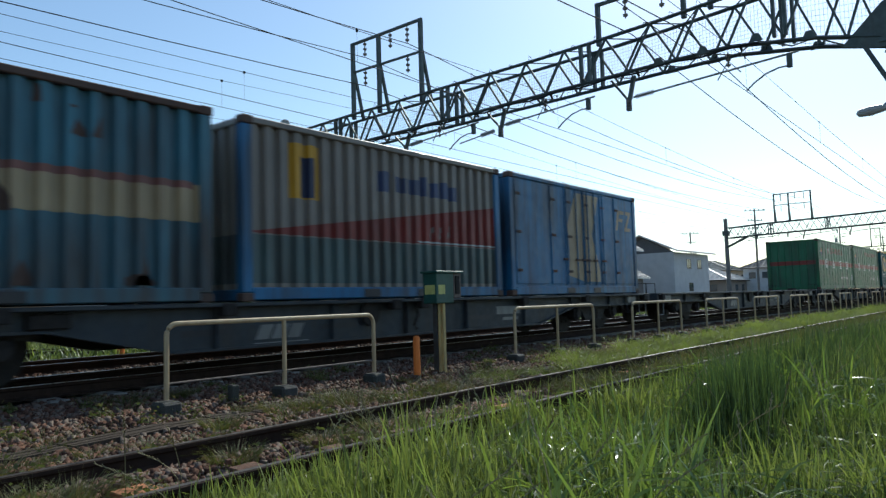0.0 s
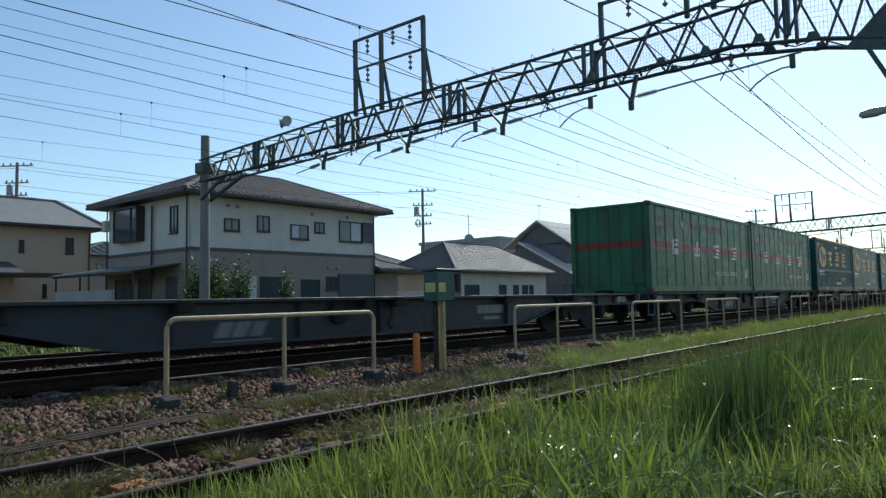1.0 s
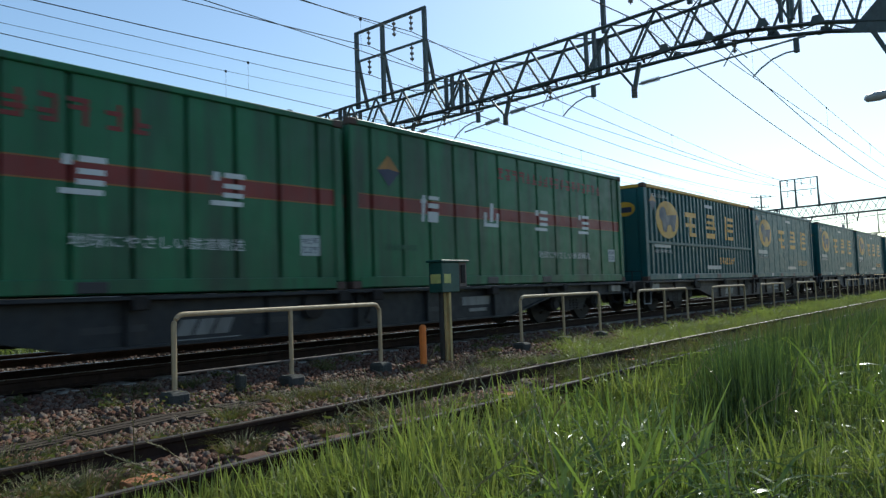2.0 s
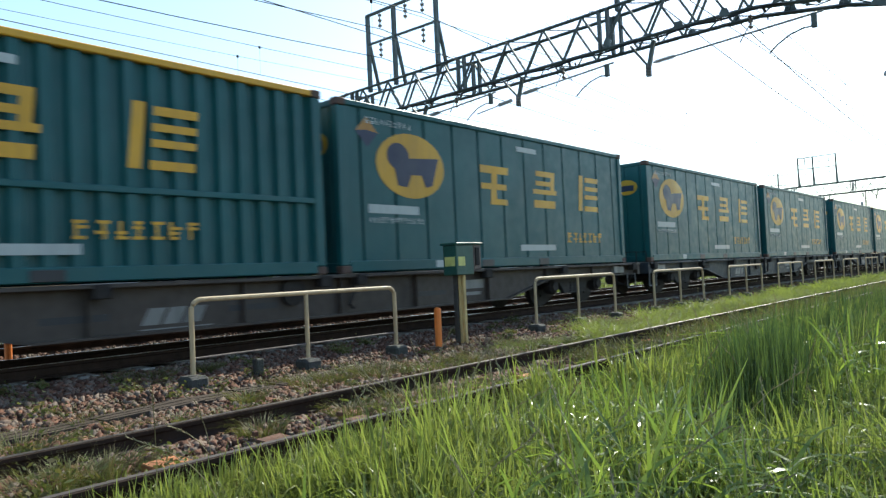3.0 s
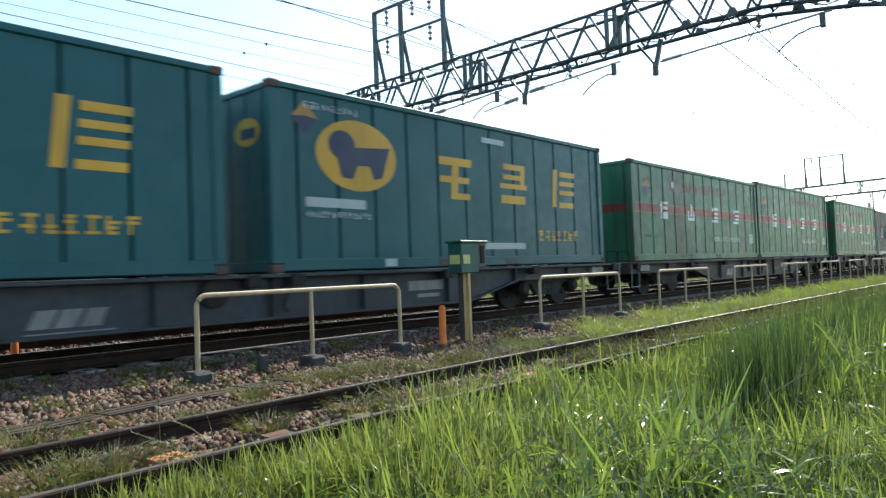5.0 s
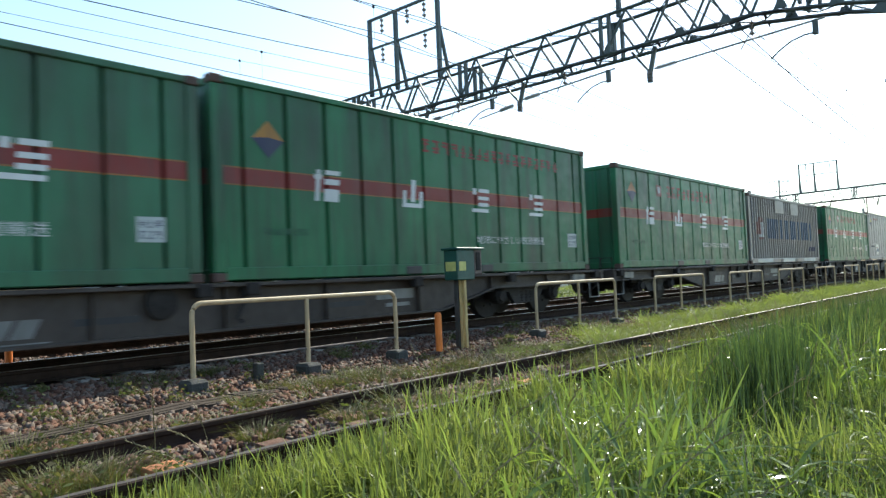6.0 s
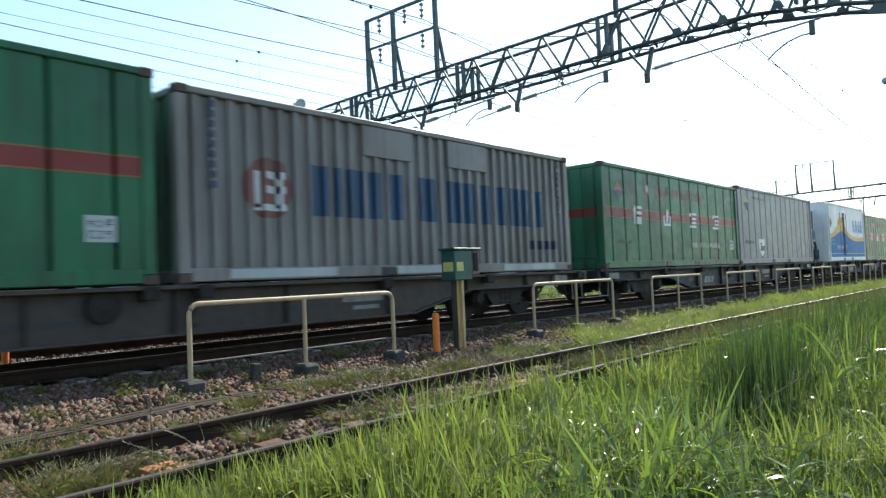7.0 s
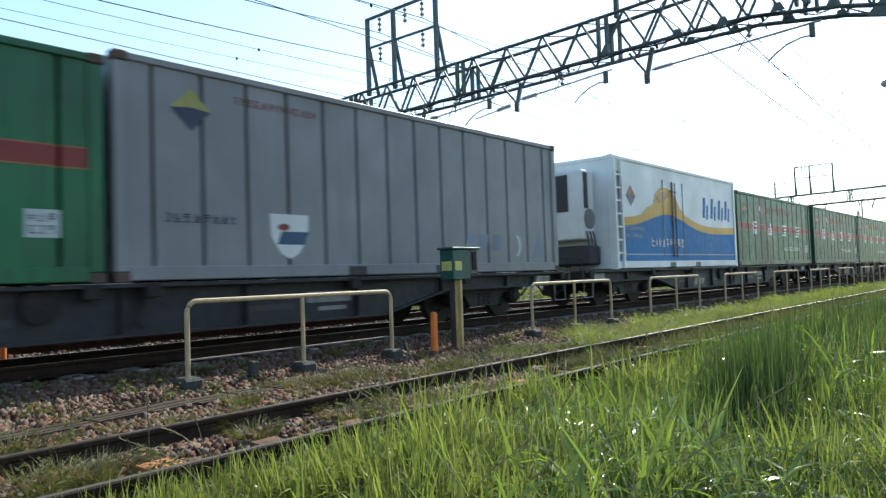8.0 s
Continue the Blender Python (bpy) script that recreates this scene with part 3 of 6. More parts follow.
for wx in (-4.34, -8.95, -12.3, -13.1, -16.1, -17.6, -22.3):
    contact, messenger = spans(wx, 5.1, 0.0), spans(wx, 5.95, 0.55) if wx < -5 else spans(wx, 5.85, 0.3)
    thin = 0.0075 if wx > -13 else 0.006
    wire(contact, thin, "thin black contact wire of the overhead line")
    wire(messenger, thin * 0.8, "sagging black messenger wire of the overhead line")
    dr = bmesh.new()
    for p, q in zip(contact[::2], messenger[::2]):
        tube(dr, [p, q], 0.0028, 4)
        box(dr, q[0] - 0.012, q[0] + 0.012, q[1] - 0.02, q[1] + 0.02, q[2] - 0.03, q[2] + 0.02)
    single("dropper_wires", dr, M["wire"], "short droppers between messenger and contact wire", "wire", "stuff")
for fx, fz, sag in ((-15.75, 8.6, 0.9), (-13.95, 8.6, 0.9), (-15.75, 7.68, 0.8), (-6.86, 7.02, 1.02), (-5.5, 6.68, 1.12)):
    wire(spans(fx, fz, sag), 0.013, "thick black feeder wire")


# ---- the freight train ----
def paint(name, colour, rough=0.46, dirt=(0.05, 0.045, 0.04), amount=0.6, size=0.9, vary=0.14, low=0.48):
    return material(name, colour, rough, vary=vary, size=1.1, dirt=dirt, dirt_amount=min(1.0, amount * 1.2), dirt_size=size, bump=0.10, bump_size=7, spec=0.38, dirt_low=low)


P = {
    "green": paint("green_paint", (0.019, 0.128, 0.050), dirt=(0.024, 0.045, 0.027), amount=0.85, low=0.45),
    "green_grimy": paint("grimy_green_paint", (0.020, 0.120, 0.058), dirt=(0.028, 0.030, 0.022), amount=0.95, size=0.5, low=0.42),
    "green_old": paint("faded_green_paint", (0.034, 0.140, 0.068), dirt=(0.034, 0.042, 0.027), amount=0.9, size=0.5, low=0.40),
    "green_dark": paint("dark_green_paint", (0.013, 0.074, 0.043), dirt=(0.02, 0.06, 0.05), amount=0.5),
    "teal": paint("teal_paint", (0.006, 0.074, 0.080), dirt=(0.012, 0.075, 0.085), amount=0.5),
    "red": paint("red_stripe_paint", (0.185, 0.021, 0.016), amount=0.45),
    "yellow": paint("yellow_paint", (0.56, 0.30, 0.025), amount=0.2),
    "white": paint("white_paint", (0.56, 0.57, 0.56), amount=0.3, dirt=(0.3, 0.28, 0.25)),
    "pale_print": paint("pale_print", (0.40, 0.43, 0.42), amount=0.25),
    "stencil": paint("faded_stencil", (0.22, 0.22, 0.215), amount=0.8),
    "orange_edge": paint("orange_edge_paint", (0.30, 0.12, 0.03), amount=0.5),
    "faded_red": paint("faded_red_paint", (0.19, 0.075, 0.06), amount=0.5),
    "red_wedge": paint("red_wedge_paint", (0.20, 0.035, 0.03), amount=0.5),
    "faded_teal": paint("faded_teal_paint", (0.085, 0.125, 0.125), dirt=(0.06, 0.055, 0.05), amount=0.9, low=0.40),
    "print_blue_dark": paint("dark_blue_print", (0.05, 0.065, 0.14), amount=0.5),
    "amber": paint("amber_paint", (0.36, 0.17, 0.03), amount=0.5),
    "olive": paint("olive_yellow_paint", (0.33, 0.30, 0.07), amount=0.4),
    "navy": paint("navy_print", (0.025, 0.03, 0.07), amount=0.2),
    "blue_print": paint("blue_print", (0.022, 0.062, 0.125), amount=0.3),
    "faint_blue": paint("faint_blue_print", (0.15, 0.19, 0.26), amount=0.4),
    "grey": paint("grey_paint", (0.20, 0.20, 0.208), dirt=(0.15, 0.15, 0.15), amount=0.5),
    "grey_warm": paint("corrugated_grey_paint", (0.200, 0.187, 0.176), dirt=(0.115, 0.09, 0.07), amount=0.7),
    "beige": paint("beige_paint", (0.200, 0.174, 0.152), dirt=(0.20, 0.17, 0.15), amount=0.6),
    "sky": paint("light_blue_paint", (0.050, 0.150, 0.205), dirt=(0.05, 0.036, 0.032), amount=1.0, low=0.36),
    "blue": paint("blue_paint", (0.023, 0.128, 0.275), dirt=(0.03, 0.03, 0.034), amount=0.9, low=0.44),
    "cream": paint("cream_paint", (0.34, 0.26, 0.155), dirt=(0.14, 0.09, 0.06), amount=0.9),
    "rusted": paint("rusted_rail", (0.085, 0.052, 0.042), rough=0.8),
    "black": paint("black_paint", (0.03, 0.03, 0.035), amount=0.3),
    "white_wall": paint("reefer_white_paint", (0.68, 0.70, 0.70), amount=0.2, dirt=(0.4, 0.42, 0.44)),
    "mid_blue": paint("mid_blue_paint", (0.008, 0.15, 0.38), rough=0.6, amount=0.1),
}
W = 2.49


def grooves(length, n, deep=0.05, width=0.06, edge=0.32):
    """Outer line of a smooth wall with narrow upright grooves: pairs of (along, inward)."""
    pts = [(0, 0)]
    for i in range(n):
        y = edge + (length - 2 * edge) * i / (n - 1)
        pts += [(y - width / 2, 0), (y - width / 2 + 0.012, deep), (y + width / 2 - 0.012, deep), (y + width / 2, 0)]
    return pts + [(length, 0)]


def ribs(length, n, deep=0.03, width=0.07):
    """Outer line of a wall with proud upright ribs."""
    pts = [(0, deep)]
    for i in range(n):
        y = length * (i + 0.5) / n
        pts += [(y - width / 2 - 0.012, deep), (y - width / 2, 0), (y + width / 2, 0), (y + width / 2 + 0.012, deep)]
    return pts + [(length, deep)]


def waves(length, n, deep=0.075):
    """Outer line of a corrugated wall."""
    pts, p = [(0, 0)], length / n
    for i in range(n):
        y = i * p
        pts += [(y + p * 0.40, 0), (y + p * 0.50, deep), (y + p * 0.88, deep), (y + p * 0.98, 0)]
    return pts + [(length, 0)]


def wall_outline(line, y0, sign, out, back):
    """Closed outline in x and y of a long wall that faces the side of that sign."""
    outer = [(sign * (W / 2 - 0.035 - d + out), y0 + y) for y, d in line]
    if back is None:
        inner = [(sign * (W / 2 - 0.035 - d - 0.004), y0 + y) for y, d in line]
    else:
        inner = [(sign * (W / 2 - back), y0 + line[0][0]), (sign * (W / 2 - back), y0 + line[-1][0])]
    return outer + inner[::-1]


def end_outline(line, y, out, back):
    outer = [(x - W / 2 + 0.1, y + d - out) for x, d in line]
    inner = [(x - W / 2 + 0.1, y + d + 0.004) for x, d in line] if back is None else [(line[0][0] - W / 2 + 0.1, y + back), (line[-1][0] - W / 2 + 0.1, y + back)]
    return outer + inner[::-1]


def decal(parent, name, outline, mat, label="", x=None, layer=0):
    """A thin painted shape on the side wall: outline in (along, up)."""
    x = (W / 2 - 0.032 if x is None else x) + 0.004 * layer
    return part(name, prism(bmesh.new(), outline, "x", x, x + 0.003), P[mat], parent, label)


def rect(y0, y1, z0, z1, lean=0.0):
    return [(y0, z0), (y1, z0), (y1 + lean, z1), (y0 + lean, z1)]


def oval(y, z, ry, rz, n=28):
    return [(y + ry * math.cos(k * math.tau / n), z + rz * math.sin(k * math.tau / n)) for k in range(n)]


def block_sign(parent, y, z, w, h, mat, kind, name="printed_mark"):
    """A printed emblem made of plain bars."""
    sets = {
        0: [(0.0, 1.0, 0.74, 0.92), (0.05, 0.95, 0.36, 0.5), (0.4, 0.6, 0.05, 0.74), (0.4, 1.0, 0.0, 0.14)],
        1: [(0.1, 0.9, 0.82, 0.96), (0.1, 0.9, 0.58, 0.7), (0.0, 1.0, 0.36, 0.48), (0.74, 0.9, 0.4, 0.9), (0.05, 0.95, 0.0, 0.2)],
        2: [(0.04, 0.22, 0.0, 1.0), (0.34, 1.0, 0.82, 0.96), (0.34, 1.0, 0.58, 0.7), (0.34, 1.0, 0.34, 0.46), (0.34, 1.0, 0.0, 0.14)],
        3: [(0.0, 0.16, 0.0, 0.6), (0.84, 1.0, 0.0, 0.6), (0.4, 0.6, 0.2, 1.0), (0.0, 1.0, 0.0, 0.15)],
        4: [(0.0, 0.3, 0.7, 0.85), (0.08, 0.24, 0.0, 1.0), (0.42, 1.0, 0.86, 1.0), (0.42, 1.0, 0.54, 0.72), (0.42, 1.0, 0.0, 0.4)],
        5: [(0.0, 0.22, 0.7, 0.95), (0.0, 1.0, 0.0, 0.14), (0.36, 1.0, 0.8, 0.95), (0.36, 1.0, 0.5, 0.64), (0.36, 1.0, 0.24, 0.38)],
    }
    for i, (a, b, c, d) in enumerate(sets[kind]):
        x = W / 2 - 0.031 + 0.0004 * i
        part(name, prism(bmesh.new(), rect(y + a * w + 0.1 * c * h, y + b * w + 0.1 * c * h, z + c * h, z + d * h, 0.1 * (d - c) * h), "x", x, x + 0.003), P[mat], parent)


def print_line(parent, y0, y1, z, h, mat, seed, name="printed_line"):
    """Small print as a row of plain bars."""
    rng = random.Random(seed)
    bm, y = bmesh.new(), y0
    while y < y1 - h * 0.4:
        w = h * rng.uniform(0.7, 1.0)
        for f in rng.sample((0.0, 0.28, 0.56, 0.84), rng.choice((2, 3))):
            a, b = rng.uniform(0, 0.25) * w, rng.uniform(0.75, 1.0) * w
            box(bm, W / 2 - 0.031, W / 2 - 0.0275, y + a, y + b, z + f * h, z + (f + 0.17) * h)
        v = rng.uniform(0.1, 0.75) * w
        box(bm, W / 2 - 0.031, W / 2 - 0.027, y + v, y + v + 0.2 * w, z, z + h)
        y += w + h * rng.uniform(0.18, 0.35)
    return tagged(part(name, bm, P[mat], parent), kind="stuff")


def container(label, length, colour, line, end_line, height=2.6, rail=None, top=None, band=None, band_mat="red", end_colour=None, lower=0.19):
    c = thing("freight_container", label, "container", group="containers of the train")
    rail, top = P[rail or colour], P[top or colour]
    body, endp = P[colour], P[end_colour or colour]
    for s in (1, -1):
        part("side_wall", prism(bmesh.new(), wall_outline(line(length - 0.3), 0.15, s, 0, 0.12), "z", lower, height - 0.1), body, c)
        if band:
            part("stripe", prism(bmesh.new(), wall_outline(line(length - 0.3), 0.15, s, 0.004, None), "z", *band), P[band_mat], c, "dull red painted stripe" if band_mat == "red" else "")
        part("bottom_rail", bevelled(0.012, (s * W / 2 - 0.12 * (s > 0), s * W / 2 + 0.12 * (s < 0), 0.16, length - 0.16, 0.02, lower)), rail, c)
        part("top_rail", bevelled(0.012, (s * W / 2 - 0.09 * (s > 0), s * W / 2 + 0.09 * (s < 0), 0.16, length - 0.16, height - 0.1, height - 0.01)), top, c)
        for y in (0, length - 0.16):
            part("corner_post", bevelled(0.014, (s * W / 2 - 0.15 * (s > 0), s * W / 2 + 0.15 * (s < 0), y, y + 0.16, 0.12, height - 0.12)), rail, c)
            for z in (0, height - 0.115):
                part("corner_casting", bevelled(0.014, (s * (W / 2 + 0.004) - 0.165 * (s > 0), s * (W / 2 + 0.004) + 0.165 * (s < 0), y - 0.004, y + 0.178, z, z + 0.118)), P["rusted"], c, "worn dark corner casting")
        # Solid black blocks paint the shade of the open forklift pockets.
        for y in (length * 0.37, length * 0.58):
            part("fork_pocket", bevelled(0.008, (s * (W / 2 - 0.04) - 0.05, s * (W / 2 - 0.04) + 0.05, y, y + 0.36, 0.03, lower - 0.03)), P["black"], c, "black block painting the shade of a forklift pocket")
    for y, k in ((0.05, 1), (length - 0.05, -1)):
        o = end_outline(end_line(W - 0.2), 0, 0, 0.1)
        part("end_wall", prism(bmesh.new(), [(x, y + k * v) for x, v in o], "z", 0.16, height - 0.1), endp, c)
        if band:
            o = end_outline(end_line(W - 0.2), 0, 0.004, None)
            part("stripe", prism(bmesh.new(), [(x, y + k * v) for x, v in o], "z", *band), P[band_mat], c, "dull red painted stripe" if band_mat == "red" else "")
        part("end_sill", bevelled(0.01, (-W / 2 + 0.15, W / 2 - 0.15, y - 0.03, y + 0.03, 0.02, 0.17)), rail, c)
        part("end_header", bevelled(0.01, (-W / 2 + 0.15, W / 2 - 0.15, y - 0.03, y + 0.03, height - 0.11, height - 0.02)), top, c)
    part("roof", bevelled(0.01, (-W / 2 + 0.08, W / 2 - 0.08, 0.1, length - 0.1, height - 0.06, height - 0.015)), top, c)
    part("floor", boxes((-W / 2 + 0.1, W / 2 - 0.1, 0.1, length - 0.1, 0.08, 0.14)), P["black"], c)
    return c


def lettering(parent, text, y0, y1, z, h, mat):
    """Real lettering on the side wall, running along the wagon."""
    c = bpy.data.curves.new("lettering", "FONT")
    c.body, c.size, c.resolution_u = text, 1.0, 2
    tmp = new("lettering_shape", c)
    me = bpy.data.meshes.new_from_object(tmp.evaluated_get(bpy.context.evaluated_depsgraph_get()))
    bpy.data.objects.remove(tmp)
    xs = [v.co.x for v in me.vertices]
    k = (y1 - y0) / (max(xs) - min(xs))
    for v in me.vertices:
        v.co = (W / 2 - 0.0295, y0 + (v.co.x - min(xs)) * k, z + v.co.y * h)
    me.materials.clear()
    me.materials.append(P[mat])
    return part("lettering", me, None, parent)


def conform(parent, name, line, spans_z, y0, y1, mat, label="", out=0.004):
    """Paint that follows the folds of a near side wall from y0 to y1; spans_z(y) gives its lower and upper edge."""
    ys, ds = [y + 0.15 for y, _ in line], [d for _, d in line]
    cut = sorted({y for y in ys if y0 < y < y1} | set(np.linspace(y0, y1, max(2, int((y1 - y0) / 0.12)))))
    bm = bmesh.new()
    rings = []
    for y in cut:
        d = float(np.interp(y, ys, ds))
        x, (z0, z1) = W / 2 - 0.035 - d + out, spans_z(y)
        rings.append([bm.verts.new(v) for v in ((x, y, z0), (x, y, z1), (x - 0.006, y, z1), (x - 0.006, y, z0))])
    for a, b in zip(rings, rings[1:]):
        for k in range(4):
            bm.faces.new((a[k], a[(k + 1) % 4], b[(k + 1) % 4], b[k]))
    bm.faces.new(rings[0][::-1])
    bm.faces.new(rings[-1])
    return part(name, bm, P[mat], parent, label)


def flat_edge(z0, z1):
    return lambda y: (z0, z1)


def round_edge(y, z, ry, rz):
    return lambda v: (z - rz * math.sqrt(max(0.0004, 1 - ((v - y) / ry) ** 2)), z + rz * math.sqrt(max(0.0004, 1 - ((v - y) / ry) ** 2)))


def diamond(parent, y, z, r, upper="yellow"):
    """The two-coloured diamond emblem, split along its middle."""
    decal(parent, "emblem_upper", [(y - r, z), (y, z + r * 0.12), (y + r, z), (y, z + r)], upper)
    decal(parent, "emblem_lower", [(y - r, z), (y, z - r), (y + r, z), (y, z + r * 0.12)], "navy")


def green_container(label, colour="green", old=0, style=0):
    n = 13
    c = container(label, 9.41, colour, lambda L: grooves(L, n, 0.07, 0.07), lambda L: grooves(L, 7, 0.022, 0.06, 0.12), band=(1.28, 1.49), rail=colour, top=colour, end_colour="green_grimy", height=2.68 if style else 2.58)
    diamond(c, 0.88, 1.92, 0.26, "orange_edge" if style == 0 else "amber")
    if style == 0:
        decal(c, "emblem", rect(2.35, 2.65, 1.9, 2.2), "red")
        decal(c, "emblem_ring", oval(2.5, 2.07, 0.09, 0.1, 14), "pale_print", layer=1)
        print_line(c, 3.0, 6.45, 1.9, 0.31, "red", 5 + old)
    else:
        print_line(c, 4.0, 8.4, 2.1, 0.22, "red", 8 + old)
    for y, k in ((1.62, 4), (3.47, 3), (5.3, 5), (7.15, 5)):
        block_sign(c, y, 1.13, 0.48, 0.46, "white", k)
    lettering(c, "地球にやさしい鉄道輸送", 5.4, 7.65, 0.56, 0.17, "white")
    for z0, z1 in ((1.262, 1.278), (1.492, 1.508)):
        part("stripe_edge", prism(bmesh.new(), wall_outline(grooves(9.11, n, 0.07, 0.07), 0.15, 1, 0.004, None), "z", z0, z1), P["orange_edge"], c, "thin orange line along the stripe")
    print_line(c, 0.75, 1.5, 0.62, 0.09, "green_dark", 4)
    decal(c, "plate", rect(8.6, 8.95, 0.5, 0.8), "pale_print")
    print_line(c, 8.63, 8.92, 0.67, 0.09, "navy", 61)
    print_line(c, 8.63, 8.92, 0.54, 0.09, "navy", 62)
    return c


def teal_container(label, colour="teal", corrugated=False, length=9.12):
    line = (lambda L: waves(L, 30)) if corrugated else (lambda L: grooves(L, 12, 0.06, 0.055))
    c = container(label, length, colour, line, lambda L: grooves(L, 6, 0.022, 0.06, 0.12), top="yellow" if corrugated else colour, height=2.68 if corrugated else 2.66)
    z = 1.74
    decal(c, "emblem_disc", oval(1.62, z, 0.82, 0.54), "yellow")
    decal(c, "emblem_shape", oval(1.3, z + 0.14, 0.26, 0.22, 18), "navy", layer=1)
    decal(c, "emblem_shape", [(1.2, z - 0.05), (1.5, z + 0.12), (2.3, z + 0.18), (2.25, z + 0.06), (2.12, z - 0.3), (1.95, z - 0.34), (1.85, z - 0.14), (1.6, z - 0.15), (1.5, z - 0.36), (1.28, z - 0.34)], "navy", x=W / 2 - 0.0265)
    diamond(c, 0.62, 2.2, 0.24, "amber")
    for y, k in ((3.42, 0), (5.2, 1), (7.0, 2)):
        block_sign(c, y - 0.5 * corrugated, 1.2 + 0.12 * corrugated, 0.88, 0.8, "yellow", k)
    print_line(c, 6.5 - 0.6 * corrugated, 8.0 - 0.6 * corrugated, 0.49, 0.21, "yellow", 11)
    print_line(c, 0.6, 1.7, 2.34, 0.1, "pale_print", 12)
    decal(c, "plate", rect(0.6, 1.75, 0.93, 1.07), "pale_print")
    print_line(c, 0.6, 1.9, 0.78, 0.09, "pale_print", 13)
    decal(c, "plate", rect(4.7, 6.0, 0.32, 0.44), "pale_print")
    decal(c, "plate", rect(4.7, 5.4, 2.3, 2.4), "pale_print")
    decal(c, "plate", rect(2.1, 2.35, 0.05, 0.17), "pale_print", x=W / 2 + 0.001)
    part("end_emblem", prism(bmesh.new(), [(x + 0.35, z2) for x, z2 in oval(0.3, 2.0, 0.3, 0.2)], "y", 0.040, 0.045), P["yellow"], c)
    part("end_emblem_bar", boxes((0.5, 0.85, 0.036, 0.039, 1.9, 2.05)), P["navy"], c)
    if corrugated:
        part("mid_rail", bevelled(0.01, (W / 2 - 0.06, W / 2, 0.16, length - 0.16, 1.02, 1.1)), P[colour], c)
    return c


def corrugated_grey(label):
    line = lambda L: ribs(L, 34, 0.06, 0.085)
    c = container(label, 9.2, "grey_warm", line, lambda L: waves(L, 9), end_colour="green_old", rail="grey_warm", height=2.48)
    near = line(8.9)
    conform(c, "emblem_disc", near, round_edge(1.38, 1.27, 0.42, 0.42), 0.97, 1.79, "faded_red")
    for y, w, z0, z1 in ((1.16, 0.1, 1.0, 1.5), (1.32, 0.34, 1.4, 1.5), (1.32, 0.34, 1.2, 1.3), (1.5, 0.09, 1.0, 1.5), (1.12, 0.52, 0.96, 1.05)):
        conform(c, "emblem_bar", near, flat_edge(z0, z1), y, y + w, "white", out=0.008)
    for y in (3.13, 5.17):
        part("patch", bevelled(0.006, (W / 2 - 0.06, W / 2 - 0.018, y, y + 1.12, 1.9, 2.375)), P["grey_warm"], c, "flat grey plate over the ribs")
    for y, w in ((2.1, 0.34), (2.56, 0.12), (2.8, 0.32), (3.24, 0.32), (3.68, 0.36), (4.42, 0.46), (5.18, 0.34), (5.6, 0.38), (6.14, 0.32), (6.58, 0.34), (7.04, 0.32), (7.46, 0.34), (7.92, 0.36)):
        conform(c, "printed_letter_bar", near, flat_edge(0.92, 1.66), y, y + w, "blue_print")
    for k in range(9):
        for y in (0.46, 8.78):
            decal(c, "printed_digit", rect(y, y + 0.09, 2.25 - k * 0.13, 2.34 - k * 0.13), "navy", x=W / 2 - 0.034)
    for k in range(3):
        decal(c, "plate", rect(0.7 + k * 3.0, 2.5 + k * 3.0, 0.05, 0.17), "pale_print", x=W / 2 + 0.001)
    for k in range(4):
        conform(c, "printed_mark", near, flat_edge(0.46, 0.64), 7.65 + 0.28 * k, 7.83 + 0.28 * k, "navy")
    return c


def plain_grey(label):
    c = container(label, 9.5, "grey", lambda L: grooves(L, 14, 0.07, 0.065), lambda L: grooves(L, 7, 0.022, 0.06, 0.12), height=2.69)
    diamond(c, 0.98, 2.13, 0.27, "olive")
    print_line(c, 0.62, 1.6, 0.72, 0.11, "navy", 31)
    print_line(c, 1.6, 3.0, 2.3, 0.1, "red", 32)
    y, z = 2.45, 0.63
    decal(c, "shield_emblem", [(y - 0.33, z + 0.26), (y + 0.33, z + 0.26), (y + 0.31, z - 0.05), (y + 0.16, z - 0.28), (y, z - 0.36), (y - 0.16, z - 0.28), (y - 0.31, z - 0.05)], "white")
    decal(c, "shield_bar", rect(y - 0.22, y + 0.25, z - 0.16, z + 0.02, 0.08), "blue_print", layer=1)
    decal(c, "shield_dot", oval(y - 0.1, z + 0.08, 0.1, 0.05, 12), "red", layer=1)
    for y in (6.35, 6.75, 7.15):
        decal(c, "printed_patch", rect(y, y + 0.26, 0.42, 0.72, 0.06), "faint_blue")
    decal(c, "printed_crescent", [(7.95 + 0.2 * math.cos(t), 0.52 + 0.22 * math.sin(t)) for t in np.linspace(-1.5, 1.5, 9)] + [(7.95 + 0.1 * math.cos(t), 0.52 + 0.17 * math.sin(t)) for t in np.linspace(1.4, -1.4, 9)], "pale_print")
    decal(c, "printed_patch", [(8.55, 0.3), (8.95, 0.3), (8.8, 0.95), (8.7, 0.6)], "faint_blue")
    return c


